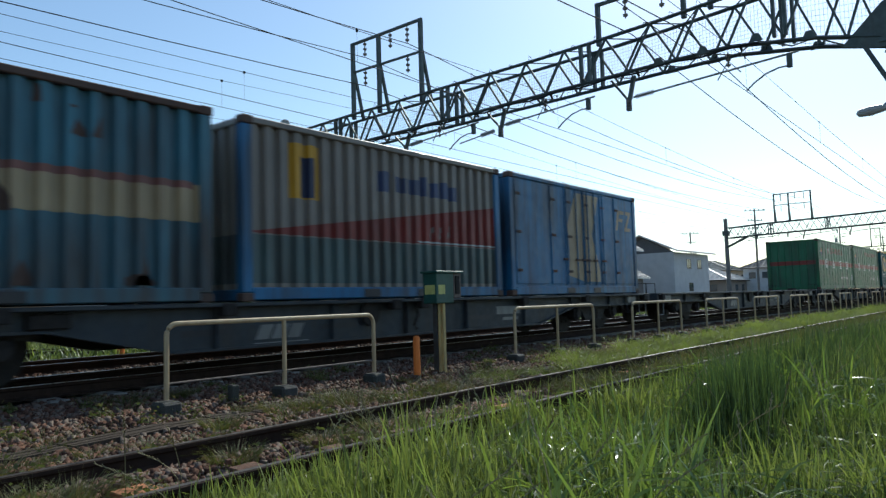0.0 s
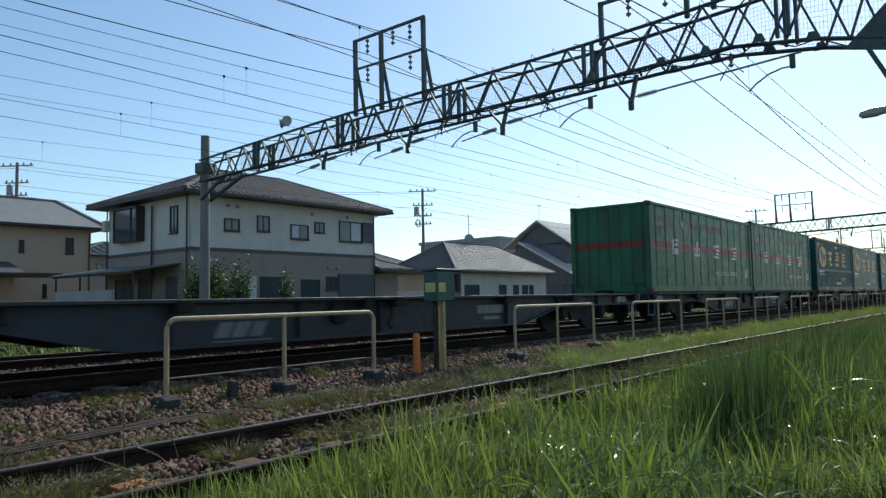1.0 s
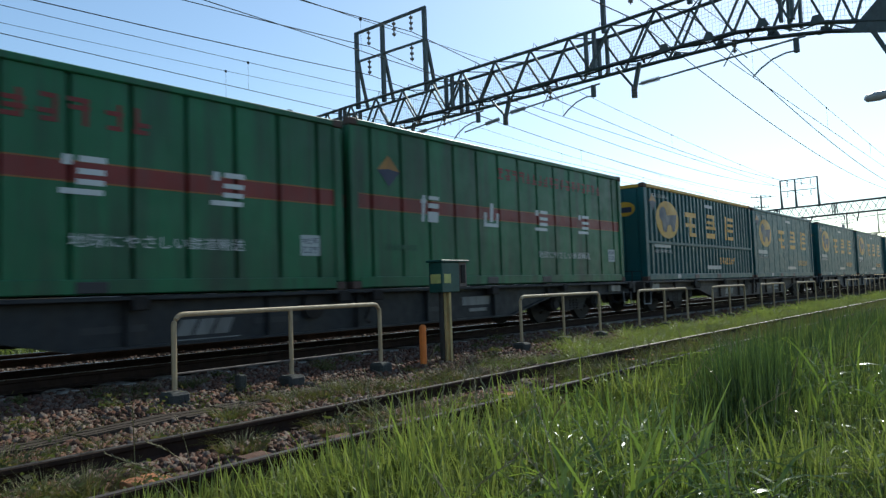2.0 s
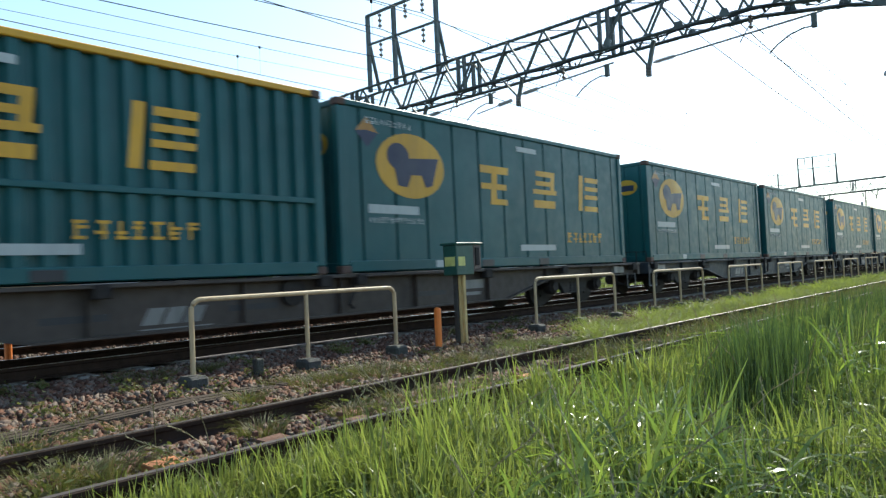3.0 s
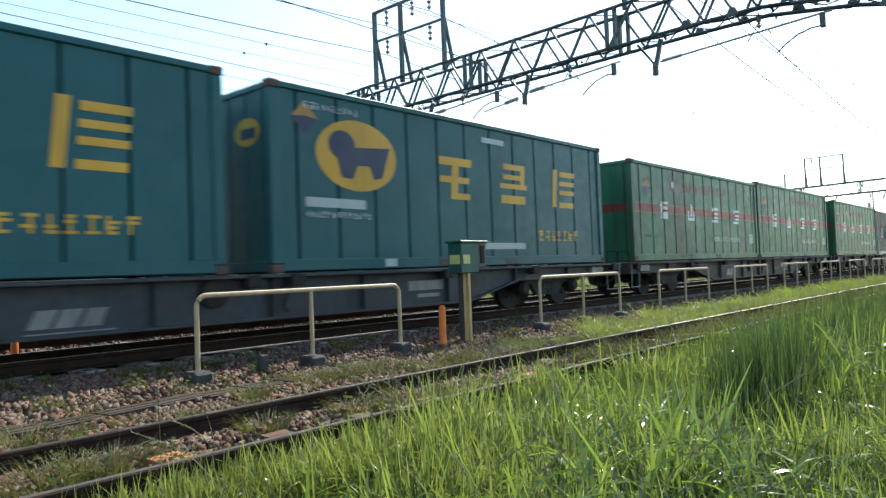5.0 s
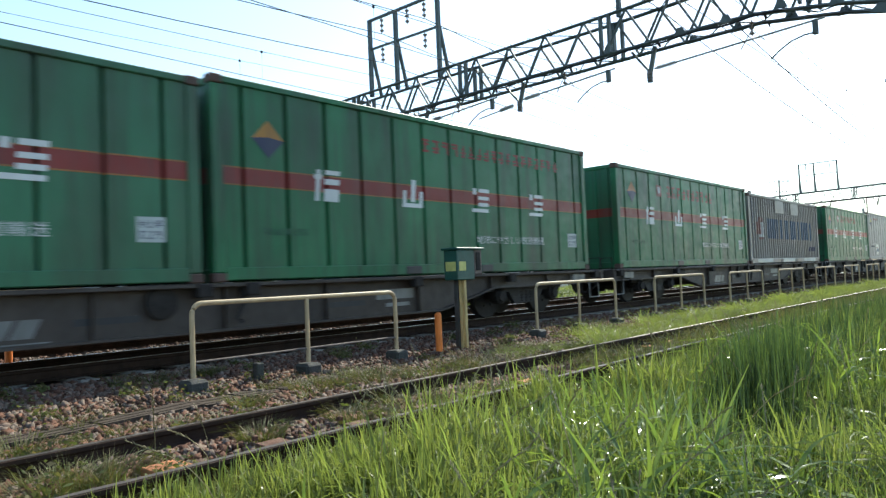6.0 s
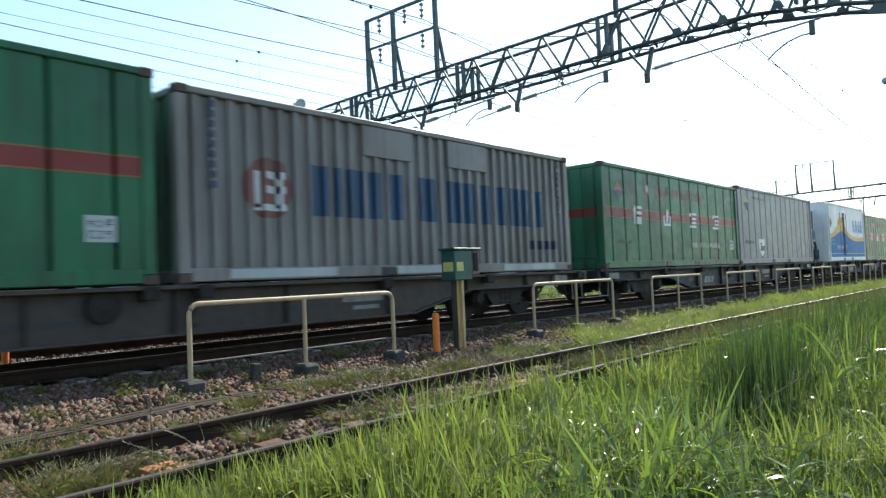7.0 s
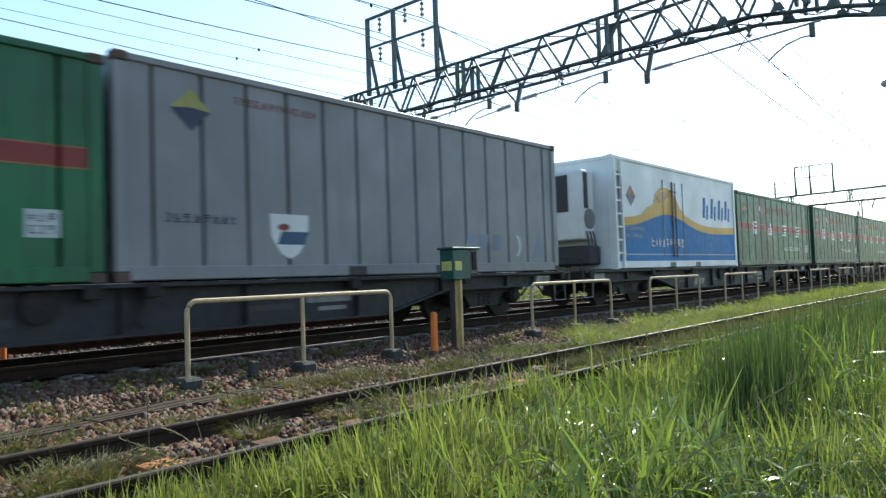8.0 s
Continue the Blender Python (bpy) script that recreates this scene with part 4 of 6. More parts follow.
def reefer(label):
    c = container(label, 8.75, "white_wall", lambda L: [(0, 0), (L, 0)], lambda L: [(0, 0), (L, 0)], height=2.82)
    for ob in c.children:
        if ob.name.startswith("corner_casting"):
            ob.data.materials[0] = P["white_wall"]
    def curve(y):
        return 1.0 + 0.48 * math.exp(-((y - 3.3) / 1.7) ** 2) + 0.004 * (y - 4.5) ** 2
    ys = np.linspace(0.17, 8.58, 26)
    decal(c, "painted_sea", [(8.58, 0.2), (8.58, curve(8.58))] + [(y, curve(y)) for y in ys[::-1][1:]] + [(0.17, 0.2)], "mid_blue", "deep blue painted lower wall")
    decal(c, "painted_wave", [(y, curve(y) + 0.2) for y in ys] + [(y, curve(y) - 0.01) for y in ys[::-1]], "yellow", layer=1)
    decal(c, "painted_hill", [(1.3, 1.25), (1.9, 1.6), (2.35, 1.72), (2.45, 1.98), (2.75, 2.16), (3.1, 2.22), (3.5, 2.18), (3.8, 2.0), (4.1, 1.7), (4.6, 1.42), (4.0, 1.45), (3.2, 1.5), (2.2, 1.4)], "yellow", layer=1)
    decal(c, "painted_highlight", [(2.5, 1.9), (2.75, 2.05), (3.1, 2.1), (3.4, 2.0), (3.0, 1.85), (2.75, 1.75)], "amber", layer=2)
    diamond(c, 1.0, 1.86, 0.27, "orange_edge")
    for y in (5.85, 6.5, 7.15, 7.75):
        decal(c, "printed_letter_bar", rect(y, y + 0.2, 1.5, 2.12, 0.1), "mid_blue")
        decal(c, "printed_letter_bar", rect(y + 0.3, y + 0.44, 1.45, 1.9, 0.08), "mid_blue")
    print_line(c, 0.6, 1.7, 0.98, 0.1, "pale_print", 41).location.x = 0.01
    print_line(c, 0.6, 1.6, 0.8, 0.09, "pale_print", 43).location.x = 0.01
    print_line(c, 2.1, 4.3, 0.58, 0.22, "white", 42).location.x = 0.01
    part("wall_seam", boxes((W / 2 - 0.034, W / 2 - 0.022, 0.4, 8.58, 0.36, 0.385)), P["pale_print"], c)
    for y in (2.95, 3.62, 4.32):
        part("door_post", bevelled(0.006, (W / 2 - 0.034, W / 2 - 0.014, y, y + 0.035, 0.3, 2.42)), P["grey"], c)
    for y in (3.5, 3.75):
        part("lock_rod", tube(bmesh.new(), [(W / 2 + 0.0, y, 0.3), (W / 2 + 0.0, y, 2.4)], 0.016, 8), P["black"], c)
        for z in (0.6, 1.3, 2.1):
            part("rod_bracket", bevelled(0.004, (W / 2 - 0.02, W / 2 + 0.014, y - 0.05, y + 0.05, z, z + 0.05)), P["black"], c)
    # cooling unit and ladder at the front end
    u = part("cooling_unit", bevelled(0.03, (-0.95, 0.75, -0.62, -0.05, 0.75, 2.45)), P["white_wall"], c, "white refrigeration unit")
    part("fan_grille", bevelled(0.01, (-0.75, 0.35, -0.66, -0.625, 1.45, 2.35)), P["black"], u)
    part("side_panel", bevelled(0.01, (0.75, 0.78, -0.58, -0.4, 1.5, 2.38)), P["black"], u, "dark louvre panel")
    part("control_box", bevelled(0.01, (0.75, 0.8, -0.56, -0.36, 1.1, 1.38)), P["grey"], u)
    for k in range(3):
        part("coolant_pipe", tube(bmesh.new(), [(0.78, -0.55 + 0.16 * k, 0.95), (0.82, -0.52 + 0.16 * k, 0.72), (0.8, -0.5 + 0.16 * k, 0.5)], 0.02, 6), P["black"], u)
    part("fuel_tank", bevelled(0.05, (-0.9, 0.9, -0.6, -0.08, 0.12, 0.6)), P["black"], u)
    part("fan_ring", lathe(bmesh.new(), (0.752, -0.34, 1.25), (0.79, -0.34, 1.25), [(0, 0.25), (0.02, 0.25), (0.03, 0.2), (0.036, 0.05)], 18), P["grey"], u)
    # Grey sheet on the white wall paints the shaded recess behind the ladder.
    part("ladder_recess", boxes((W / 2 - 0.034, W / 2 + 0.001, 0.06, 0.33, 0.3, 2.42)), P["grey"], c)
    lad = part("ladder", bar(bar(bmesh.new(), (W / 2 + 0.03, 0.02, 0.05), (W / 2 + 0.03, 0.02, 2.7), 0.07), (W / 2 + 0.03, 0.37, 0.05), (W / 2 + 0.03, 0.37, 2.7), 0.07), P["white_wall"], c)
    for k in range(7):
        part("rung", bar(bmesh.new(), (W / 2 + 0.03, 0.02, 0.4 + 0.32 * k), (W / 2 + 0.03, 0.36, 0.4 + 0.32 * k), 0.045), P["white_wall"], lad)
    return c


def twenty_foot(label, kind):
    L = 6.06
    if kind == "cyan":
        line = lambda n: waves(n, 21, 0.075)
        c = container(label, L, "sky", line, lambda n: waves(n, 9), rail="sky", top="rusted", band=(1.02, 1.5), band_mat="cream", height=2.53)
        near = line(L - 0.3)
        conform(c, "faded_band", near, flat_edge(1.44, 1.53), 0.2, 5.85, "faded_red", "worn reddish line above the cream band", 0.006)
        rng = random.Random(5)
        for k in range(20):
            y, z = rng.uniform(0.3, 5.2), rng.choice((0.22, 0.22, 1.0, 1.9, 2.2))
            w, h = rng.uniform(0.06, 0.45), rng.uniform(0.08, 0.32)
            conform(c, "rust_patch", near, lambda v, y=y, w=w, z=z, h=h: (z, z + 0.03 + h * math.sqrt(max(0.0, 1 - ((v - y) / w * 2 - 1) ** 2))), y, y + w, "rusted", "rust stain", 0.0075)
        return c
    if kind == "beige":
        line = lambda n: waves(n, 22, 0.075)
        c = container(label, L, "beige", line, lambda n: waves(n, 9), rail="blue", top="beige", band=(0.25, 0.92), band_mat="faded_teal", height=2.54)
        near = line(L - 0.3)
        conform(c, "red_wedge", near, lambda y: (0.94, 0.96 + 0.78 * (y - 0.16) / 5.74), 0.16, 5.9, "red_wedge")
        conform(c, "white_line", near, flat_edge(0.955, 0.985), 3.6, 5.9, "pale_print", "", 0.008)
        for y, z0, z1 in ((3.9, 1.0, 1.3), (4.15, 1.02, 1.36), (4.4, 1.05, 1.42)):
            conform(c, "pale_slash", near, lambda v, y=y, z0=z0, z1=z1: (z0 + (v - y), min(z1, z0 + 0.1 + (v - y))), y, y + 0.16, "beige", "", 0.008)
        conform(c, "yellow_panel", near, flat_edge(1.48, 2.29), 0.86, 1.42, "yellow")
        conform(c, "dark_figure_panel", near, flat_edge(1.5, 2.1), 1.02, 1.28, "navy", "", 0.008)
        for y, w, z0, z1 in ((2.63, 0.34, 1.76, 2.1), (3.05, 0.26, 1.78, 2.04), (3.36, 0.3, 1.78, 2.04), (3.74, 0.12, 1.78, 2.12), (3.94, 0.28, 1.78, 2.04), (4.3, 0.14, 1.78, 2.08), (4.52, 0.26, 1.76, 2.02)):
            conform(c, "printed_letter_bar", near, flat_edge(z0, z1), y, y + w, "print_blue_dark")
        return c
    c = container(label, L, "blue", lambda n: [(0, 0), (n, 0)], lambda n: grooves(n, 5, 0.02), rail="blue", top="blue", height=2.56)
    for y0, y1 in ((0.2, 1.45), (1.62, 2.28), (2.34, 3.12), (3.18, 3.95), (4.0, 4.68), (4.8, 5.86)):
        d = part("door_panel", bevelled(0.012, (W / 2 - 0.06, W / 2 - 0.014, y0, y1, 0.24, 2.44)), P["blue"], c)
        for z in (0.5, 1.3, 2.1):
            part("hinge", bevelled(0.006, (W / 2 - 0.014, W / 2 + 0.006, y0 + 0.03, y0 + 0.2, z, z + 0.06)), P["rusted"], d)
    f = W / 2 - 0.013
    decal(c, "cream_flash", [(2.36, 1.6), (2.77, 2.38), (3.1, 2.38), (3.1, 0.3), (2.36, 0.44), (2.42, 1.0)], "cream", x=f)
    decal(c, "cream_flash", [(3.2, 2.38), (3.93, 2.38), (3.54, 1.44), (3.9, 0.55), (3.9, 0.3), (3.2, 0.3)], "cream", x=f)
    for y in (2.2, 2.75, 3.05, 3.3, 3.65, 4.1):
        part("lock_rod", tube(bmesh.new(), [(W / 2 + 0.012, y, 0.22), (W / 2 + 0.012, y, 2.46)], 0.015, 8), P["blue"], c, "worn blue door lock rod")
        part("rod_handle", bevelled(0.006, (W / 2, W / 2 + 0.03, y - 0.1, y + 0.1, 0.78, 0.83)), P["rusted"], c)
    for i, o in enumerate((rect(4.86, 4.97, 1.62, 2.14, 0.14), rect(5.1, 5.36, 2.05, 2.14, 0.02), rect(5.04, 5.26, 1.85, 1.93, 0.02), rect(5.44, 5.74, 2.05, 2.14, 0.02), [(5.36, 1.62), (5.47, 1.62), (5.76, 2.1), (5.64, 2.1)], rect(5.36, 5.7, 1.62, 1.71, 0.02))):
        decal(c, "emblem_bar", o, "cream", x=f + 0.0008 * i)
    return c


def wheelset_mesh():
    bm = bmesh.new()
    for s in (1, -1):
        lathe(bm, (s * 0.60, 0, 0), (s * 0.48, 0, 0), [(0, 0.12), (0.002, 0.30), (0.0, 0.36), (0.002, 0.425), (0.08, 0.43), (0.085, 0.455), (0.115, 0.45), (0.12, 0.1)], 28)
        for k in range(6):
            a = k * math.tau / 6
            lathe(bm, (s * 0.598, 0.2 * math.cos(a), 0.2 * math.sin(a)), (s * 0.625, 0.2 * math.cos(a), 0.2 * math.sin(a)), [(0, 0.03), (0.02, 0.03), (0.027, 0.015)], 8)
    lathe(bm, (-0.95, 0, 0), (0.95, 0, 0), [(0, 0.07), (1.9, 0.07)], 12)
    return mesh_of("wheelset", bm, M["wheel"])


WHEELSET = wheelset_mesh()


def wheelset(parent, y):
    part("wheelset", WHEELSET, None, parent, "dark steel wheels on one axle").location = (0, y, 0.43)


def bogie(wagon, y):
    b = part("bogie", boxes((-0.9, 0.9, y - 0.17, y + 0.17, 0.42, 0.62)), M["bogie"], wagon, "dirty dark brown steel bogie")
    for s in (1, -1):
        o = [(y - 1.35, 0.52), (y - 0.62, 0.50), (y - 0.42, 0.26), (y + 0.42, 0.26), (y + 0.62, 0.50), (y + 1.35, 0.52), (y + 1.35, 0.64), (y + 0.5, 0.74), (y - 0.5, 0.74), (y - 1.35, 0.64)]
        part("side_frame", prism(bmesh.new(), o, "x", s * 0.86 - 0.05, s * 0.86 + 0.05), M["bogie_frame"], b)
        for a in (-0.95, 0.95):
            part("axle_box", lathe(bmesh.new(), (s * 0.8, y + a, 0.43), (s * 1.02, y + a, 0.43), [(0, 0.16), (0.16, 0.16), (0.18, 0.12), (0.22, 0.11)], 14), M["bogie"], b)
        for a in (-0.16, 0, 0.16):
            part("spring", lathe(bmesh.new(), (s * 0.86, y + a, 0.28), (s * 0.86, y + a, 0.52), [(k * 0.03, 0.07 if k % 2 else 0.055) for k in range(9)], 10), M["bogie"], b)
    for a in (-0.95, 0.95):
        wheelset(b, y + a)
    return b


def wagon_unit(label, mat):
    w = thing("container_wagon", label, "freight wagon", group="wagons of the train")
    L, m = 19.75, M[mat]
    sill = [(0.0, 0.87), (0.0, 0.60), (4.1, 0.60), (5.6, 0.27), (14.15, 0.27), (15.65, 0.60), (L, 0.60), (L, 0.87)]
    for s in (1, -1):
        part("side_sill", prism(bmesh.new(), sill, "x", s * 1.04 - 0.012, s * 1.04 + 0.012), m, w)
        part("top_flange", bevelled(0.008, (s * 1.13 - 0.12, s * 1.13 + 0.1, 0, L, 0.82, 0.872)), m, w)
        fl = bmesh.new()
        for p, q in zip(sill[1:6], sill[2:7]):
            bar(fl, (s * 1.04, p[0], p[1]), (s * 1.04, q[0], q[1]), 0.16, 0.03)
        part("bottom_flange", fl, m, w)
        for y in (0.9, 2.3, 4.2, 6.2, 8.2, 9.875, 11.55, 13.55, 15.55, 17.5, 18.9):
            lo = float(np.interp(y, [4.1, 5.6, 14.15, 15.65], [0.60, 0.27, 0.27, 0.60])) + 0.02
            part("web_stiffener", boxes((s * 1.09 - 0.035, s * 1.09 + 0.035, y - 0.012, y + 0.012, lo, 0.82)), m, w)
        for y in (0.25, 3.6, 6.3, 9.5, 10.2, 13.4, 16.1, 19.4):
            part("twist_lock", bevelled(0.012, (s * 1.2 - 0.09, s * 1.2 + 0.06, y - 0.1, y + 0.1, 0.70, 0.868)), M["bogie"], w)
        for y in (12.6,):
            part("number_plate", boxes((s * 1.054 - 0.004, s * 1.054 + 0.004, y, y + 0.85, 0.52, 0.68)), P["stencil"], w, "faded white stencilled panel")
            part("number_plate", boxes((s * 1.054 - 0.004, s * 1.054 + 0.004, y + 0.2, y + 0.75, 0.40, 0.46)), P["stencil"], w, "faded white stencilled panel")
    for k in range(3):
        part("painted_mark", prism(bmesh.new(), [(6.82 + 0.27 * k, 0.36), (7.04 + 0.27 * k, 0.36), (7.14 + 0.27 * k, 0.56), (6.92 + 0.27 * k, 0.56)], "x", 1.053, 1.057), P["stencil"], w, "faded white slanted mark")
    part("painted_mark", boxes((1.053, 1.057, 6.8, 7.75, 0.30, 0.315)), P["stencil"], w)
    for y in (0.55, 18.5):
        part("end_board", bevelled(0.008, (1.06, 1.15, y, y + 0.5, 0.64, 0.80)), P["stencil"], w, "pale grey end board")
    # Slots are not cut: thin black plates paint their shade on the sill.
    for y in (5.7, 8.0, 11.6):
        part("sill_slot", boxes((1.0525, 1.056, y, y + 0.75, 0.45, 0.53)), P["black"], w, "black plate painting the shade of a slot in the sill")
    part("brake_cylinder_box", bevelled(0.02, (1.0, 1.14, 3.9, 4.35, 0.62, 0.8)), M["bogie"], w)
    part("hanging_hook", tube(bmesh.new(), [(1.12, 10.1, 0.8), (1.15, 10.1, 0.6), (1.15, 10.0, 0.42), (1.12, 10.1, 0.36)], 0.03, 6), M["bogie"], w)
    part("deck_frame", boxes(*[(-1.03, 1.03, y - 0.07, y + 0.07, 0.72, 0.84) for y in np.arange(0.4, L, 1.18)]), m, w)
    part("centre_sill", boxes((-0.22, 0.22, 0, L, 0.58, 0.84)), m, w)
    part("deck_plate", boxes((-1.0, 1.0, 0.1, L - 0.1, 0.845, 0.862)), m, w)
    for y, k in ((0.0, -1), (L, 1)):
        part("end_sill", bevelled(0.01, (-1.18, 1.18, y - 0.06, y + 0.06, 0.58, 0.868)), m, w)
        part("coupler", bevelled(0.03, (-0.14, 0.14, min(y, y + k * 0.32), max(y, y + k * 0.32), 0.68, 0.98)), M["bogie"], w)
        for x in (-0.75, 0.75):
            part("brake_hose", tube(bmesh.new(), [(x, y + k * 0.06, 0.66), (x, y + k * 0.2, 0.5), (x * 0.8, y + k * 0.28, 0.32), (x * 0.5, y + k * 0.22, 0.36), (x * 0.35, y + k * 0.1, 0.6)], 0.026, 7), M["bogie"], w)
        for x in (-1.12, 1.12):
            part("step_stirrup", tube(bmesh.new(), [(x, y - k * 0.1, 0.62), (x, y - k * 0.08, 0.26), (x, y - k * 0.5, 0.26), (x, y - k * 0.52, 0.62)], 0.016, 7), P["grey"], w, "grey painted foot stirrup")
            part("grab_iron", tube(bmesh.new(), [(x, y + k * 0.02, 0.85), (x, y + k * 0.04, 1.15), (x * 0.75, y + k * 0.04, 1.15), (x * 0.75, y + k * 0.02, 0.85)], 0.014, 7), M["bogie"], w)
    bw = part("brake_wheel", lathe(bmesh.new(), (1.07, 9.0, 0.66), (1.14, 9.0, 0.66), [(0, 0.05), (0.01, 0.2), (0.05, 0.2), (0.07, 0.05)], 18), M["wheel"], w)
    part("air_reservoir", lathe(bmesh.new(), (0.5, 8.2, 0.5), (0.5, 10.4, 0.5), [(0, 0.05), (0.06, 0.18), (2.1, 0.18), (2.2, 0.05)], 14), M["bogie"], w)
    bogie(w, 2.75)
    bogie(w, 17.0)
    return w


PITCH, SPEED, FIRST, BASE = 20.4, 21.05, 40.1, 0.88     # wagon spacing, metres a second, front of the first green wagon at the start
rolling = []                                            # (thing, distance along the track at the start, height)


def place(ob, y, z):
    ob.matrix_world = pose(MAIN, y, z)
    rolling.append((ob, y, z))


wag = {"b": wagon_unit("blue-grey flat container wagon with grimy fish-belly sills", "wagon_blue"), "k": wagon_unit("dark grey flat container wagon caked with brake dust", "wagon_dark"),
       "g": wagon_unit("brown-grey flat container wagon with grimy fish-belly sills", "wagon_grey")}
first_used = set()


def again(store, key, used=first_used):
    ob = store[key]
    if (id(store), key) in used:
        return copy_thing(ob, ob.matrix_world)
    used.add((id(store), key))
    return ob


box_kind = {
    "cyan": twenty_foot("rusty light blue corrugated container with a cream band", "cyan"),
    "beige": twenty_foot("dirty beige corrugated container with a red wedge and blue base", "beige"),
    "doors": twenty_foot("blue side-door container with worn cream flashes", "doors"),
    "G": green_container("green grooved container with a dull red stripe and white marks"),
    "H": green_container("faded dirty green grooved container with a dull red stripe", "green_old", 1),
    "I": green_container("green grooved container with red stripe and slanted red print", "green", 2, 1),
    "D": green_container("dark green grooved container with a faint red stripe", "green_dark", 3),
    "Y": teal_container("teal grooved container with yellow oval and block marks"),
    "Z": teal_container("teal corrugated container with a yellow top rail", "teal", True, 9.41),
    "N": corrugated_grey("light grey corrugated container with a faded red disc"),
    "U": plain_grey("plain grey grooved container with a small white shield"),
    "R": reefer("white refrigerated container painted with a blue sea and yellow wave"),
}
consist = [(-2, "b", [("cyan", -0.12), ("beige", 6.4), ("doors", 12.82)]), (-1, "b", []), (0, "k", [("G", 0), ("I", 9.58)]),
           (1, "g", [("Z", 0), ("Y", 9.72)]), (2, "b", [("Y", -0.12), ("Y", 9.7)]), (3, "b", [("Y", -0.12), ("Y", 9.7)]), (4, "g", [("H", -0.04), ("I", 9.54)]),
           (5, "g", [("G", 0.06), ("N", 9.75)]), (6, "k", [("G", 0.12), ("U", 9.65)]), (7, "k", [("R", 1.38), ("H", 10.33)]), (8, "g", [("D", 0), ("G", 9.62)]),
           (9, "b", [("D", 0), ("H", 9.62)]), (10, "g", [("G", 0), ("D", 9.62)])]
for k, kind, load in consist:
    y = FIRST + PITCH * k
    place(again(wag, kind), y - 0.1, 0.0)
    for key, off in load:
        place(again(box_kind, key), y + off, BASE)


# ---- houses beyond the tracks ----
H = {
    "plaster_white": material("plaster_white", (0.60, 0.57, 0.51), 0.9, vary=0.06, size=0.8, dirt=(0.42, 0.39, 0.35), dirt_amount=0.4, dirt_size=0.5),
    "plaster_taupe": material("plaster_taupe", (0.30, 0.25, 0.21), 0.9, vary=0.08, size=0.8, dirt=(0.22, 0.19, 0.16), dirt_amount=0.4),
    "band": material("dark_band", (0.09, 0.085, 0.085), 0.7, vary=0.1),
    "roof_brown": material("brown_roof_tile", (0.14, 0.11, 0.10), 0.6, vary=0.15, size=3, dirt=(0.11, 0.10, 0.09), dirt_amount=0.4),
    "roof_grey": material("grey_roof_tile", (0.11, 0.11, 0.115), 0.6, vary=0.15, size=3, dirt=(0.09, 0.09, 0.085), dirt_amount=0.5),
    "roof_slate": material("slate_roof", (0.17, 0.165, 0.16), 0.6, vary=0.12, size=2),
    "roof_metal": material("pale_metal_roof", (0.60, 0.56, 0.52), 0.38, vary=0.1, size=2),
    "cream": material("cream_wall", (0.50, 0.39, 0.28), 0.9, vary=0.07, size=0.7, dirt=(0.44, 0.35, 0.25), dirt_amount=0.4),
    "dark_wall": material("dark_wall", (0.13, 0.125, 0.13), 0.8, vary=0.1, size=1),
    "grey_wall": material("grey_wall", (0.33, 0.32, 0.31), 0.85, vary=0.08, size=1),
    "pale_wall": material("pale_wall", (0.55, 0.55, 0.56), 0.85, vary=0.08, size=1),
    "frame": material("bronze_window_frame", (0.05, 0.042, 0.038), 0.5, 0.3, vary=0.1),
    "shutter": material("dark_shutter", (0.075, 0.07, 0.08), 0.6, vary=0.15),
    "glass": glass("window_glass", (0.06, 0.075, 0.085), 0.06),
    "curtain": material("pale_curtain", (0.55, 0.57, 0.60), 0.8, vary=0.1),
}


def slab(bm, pts, thick):
    """A sloping slab: the polygon pts is its top."""
    top = [bm.verts.new(p) for p in pts]
    low = [bm.verts.new((p[0], p[1], p[2] - thick)) for p in pts]
    n = len(pts)
    bm.faces.new(top)
    bm.faces.new(low[::-1])
    for i in range(n):
        bm.faces.new((top[i], low[i], low[(i + 1) % n], top[(i + 1) % n]))


def tile_ribs(bm, a, b, c, d, step, w=0.1):
    """Raised tile rows that climb from the eave a-b towards the ridge d-c."""
    a, b, c, d = (Vector(p) for p in (a, b, c, d))
    along = (b - a).normalized()
    length = (b - a).length
    up = (d - a) - along * (d - a).dot(along)
    t0, t1 = (d - a).dot(along), (c - a).dot(along)
    lift = Vector((0, 0, 0.03))
    s = step / 2
    while s < length:
        f = min(1.0, s / t0 if t0 > 1e-3 else 1.0, (length - s) / (length - t1) if length - t1 > 1e-3 else 1.0)
        if f > 0.05:
            bar(bm, a + along * s + lift, a + along * s + up * f + lift, w, 0.09)
        s += step
    k = 1
    while step < 1 and k * 0.3 < up.length:
        f = k * 0.3 / up.length
        p, q = a.lerp(d, f), b.lerp(c, f)
        if (q - p).length > 0.3:
            bar(bm, p + Vector((0, 0, 0.012)), q + Vector((0, 0, 0.012)), 0.05, 0.06)
        k += 1


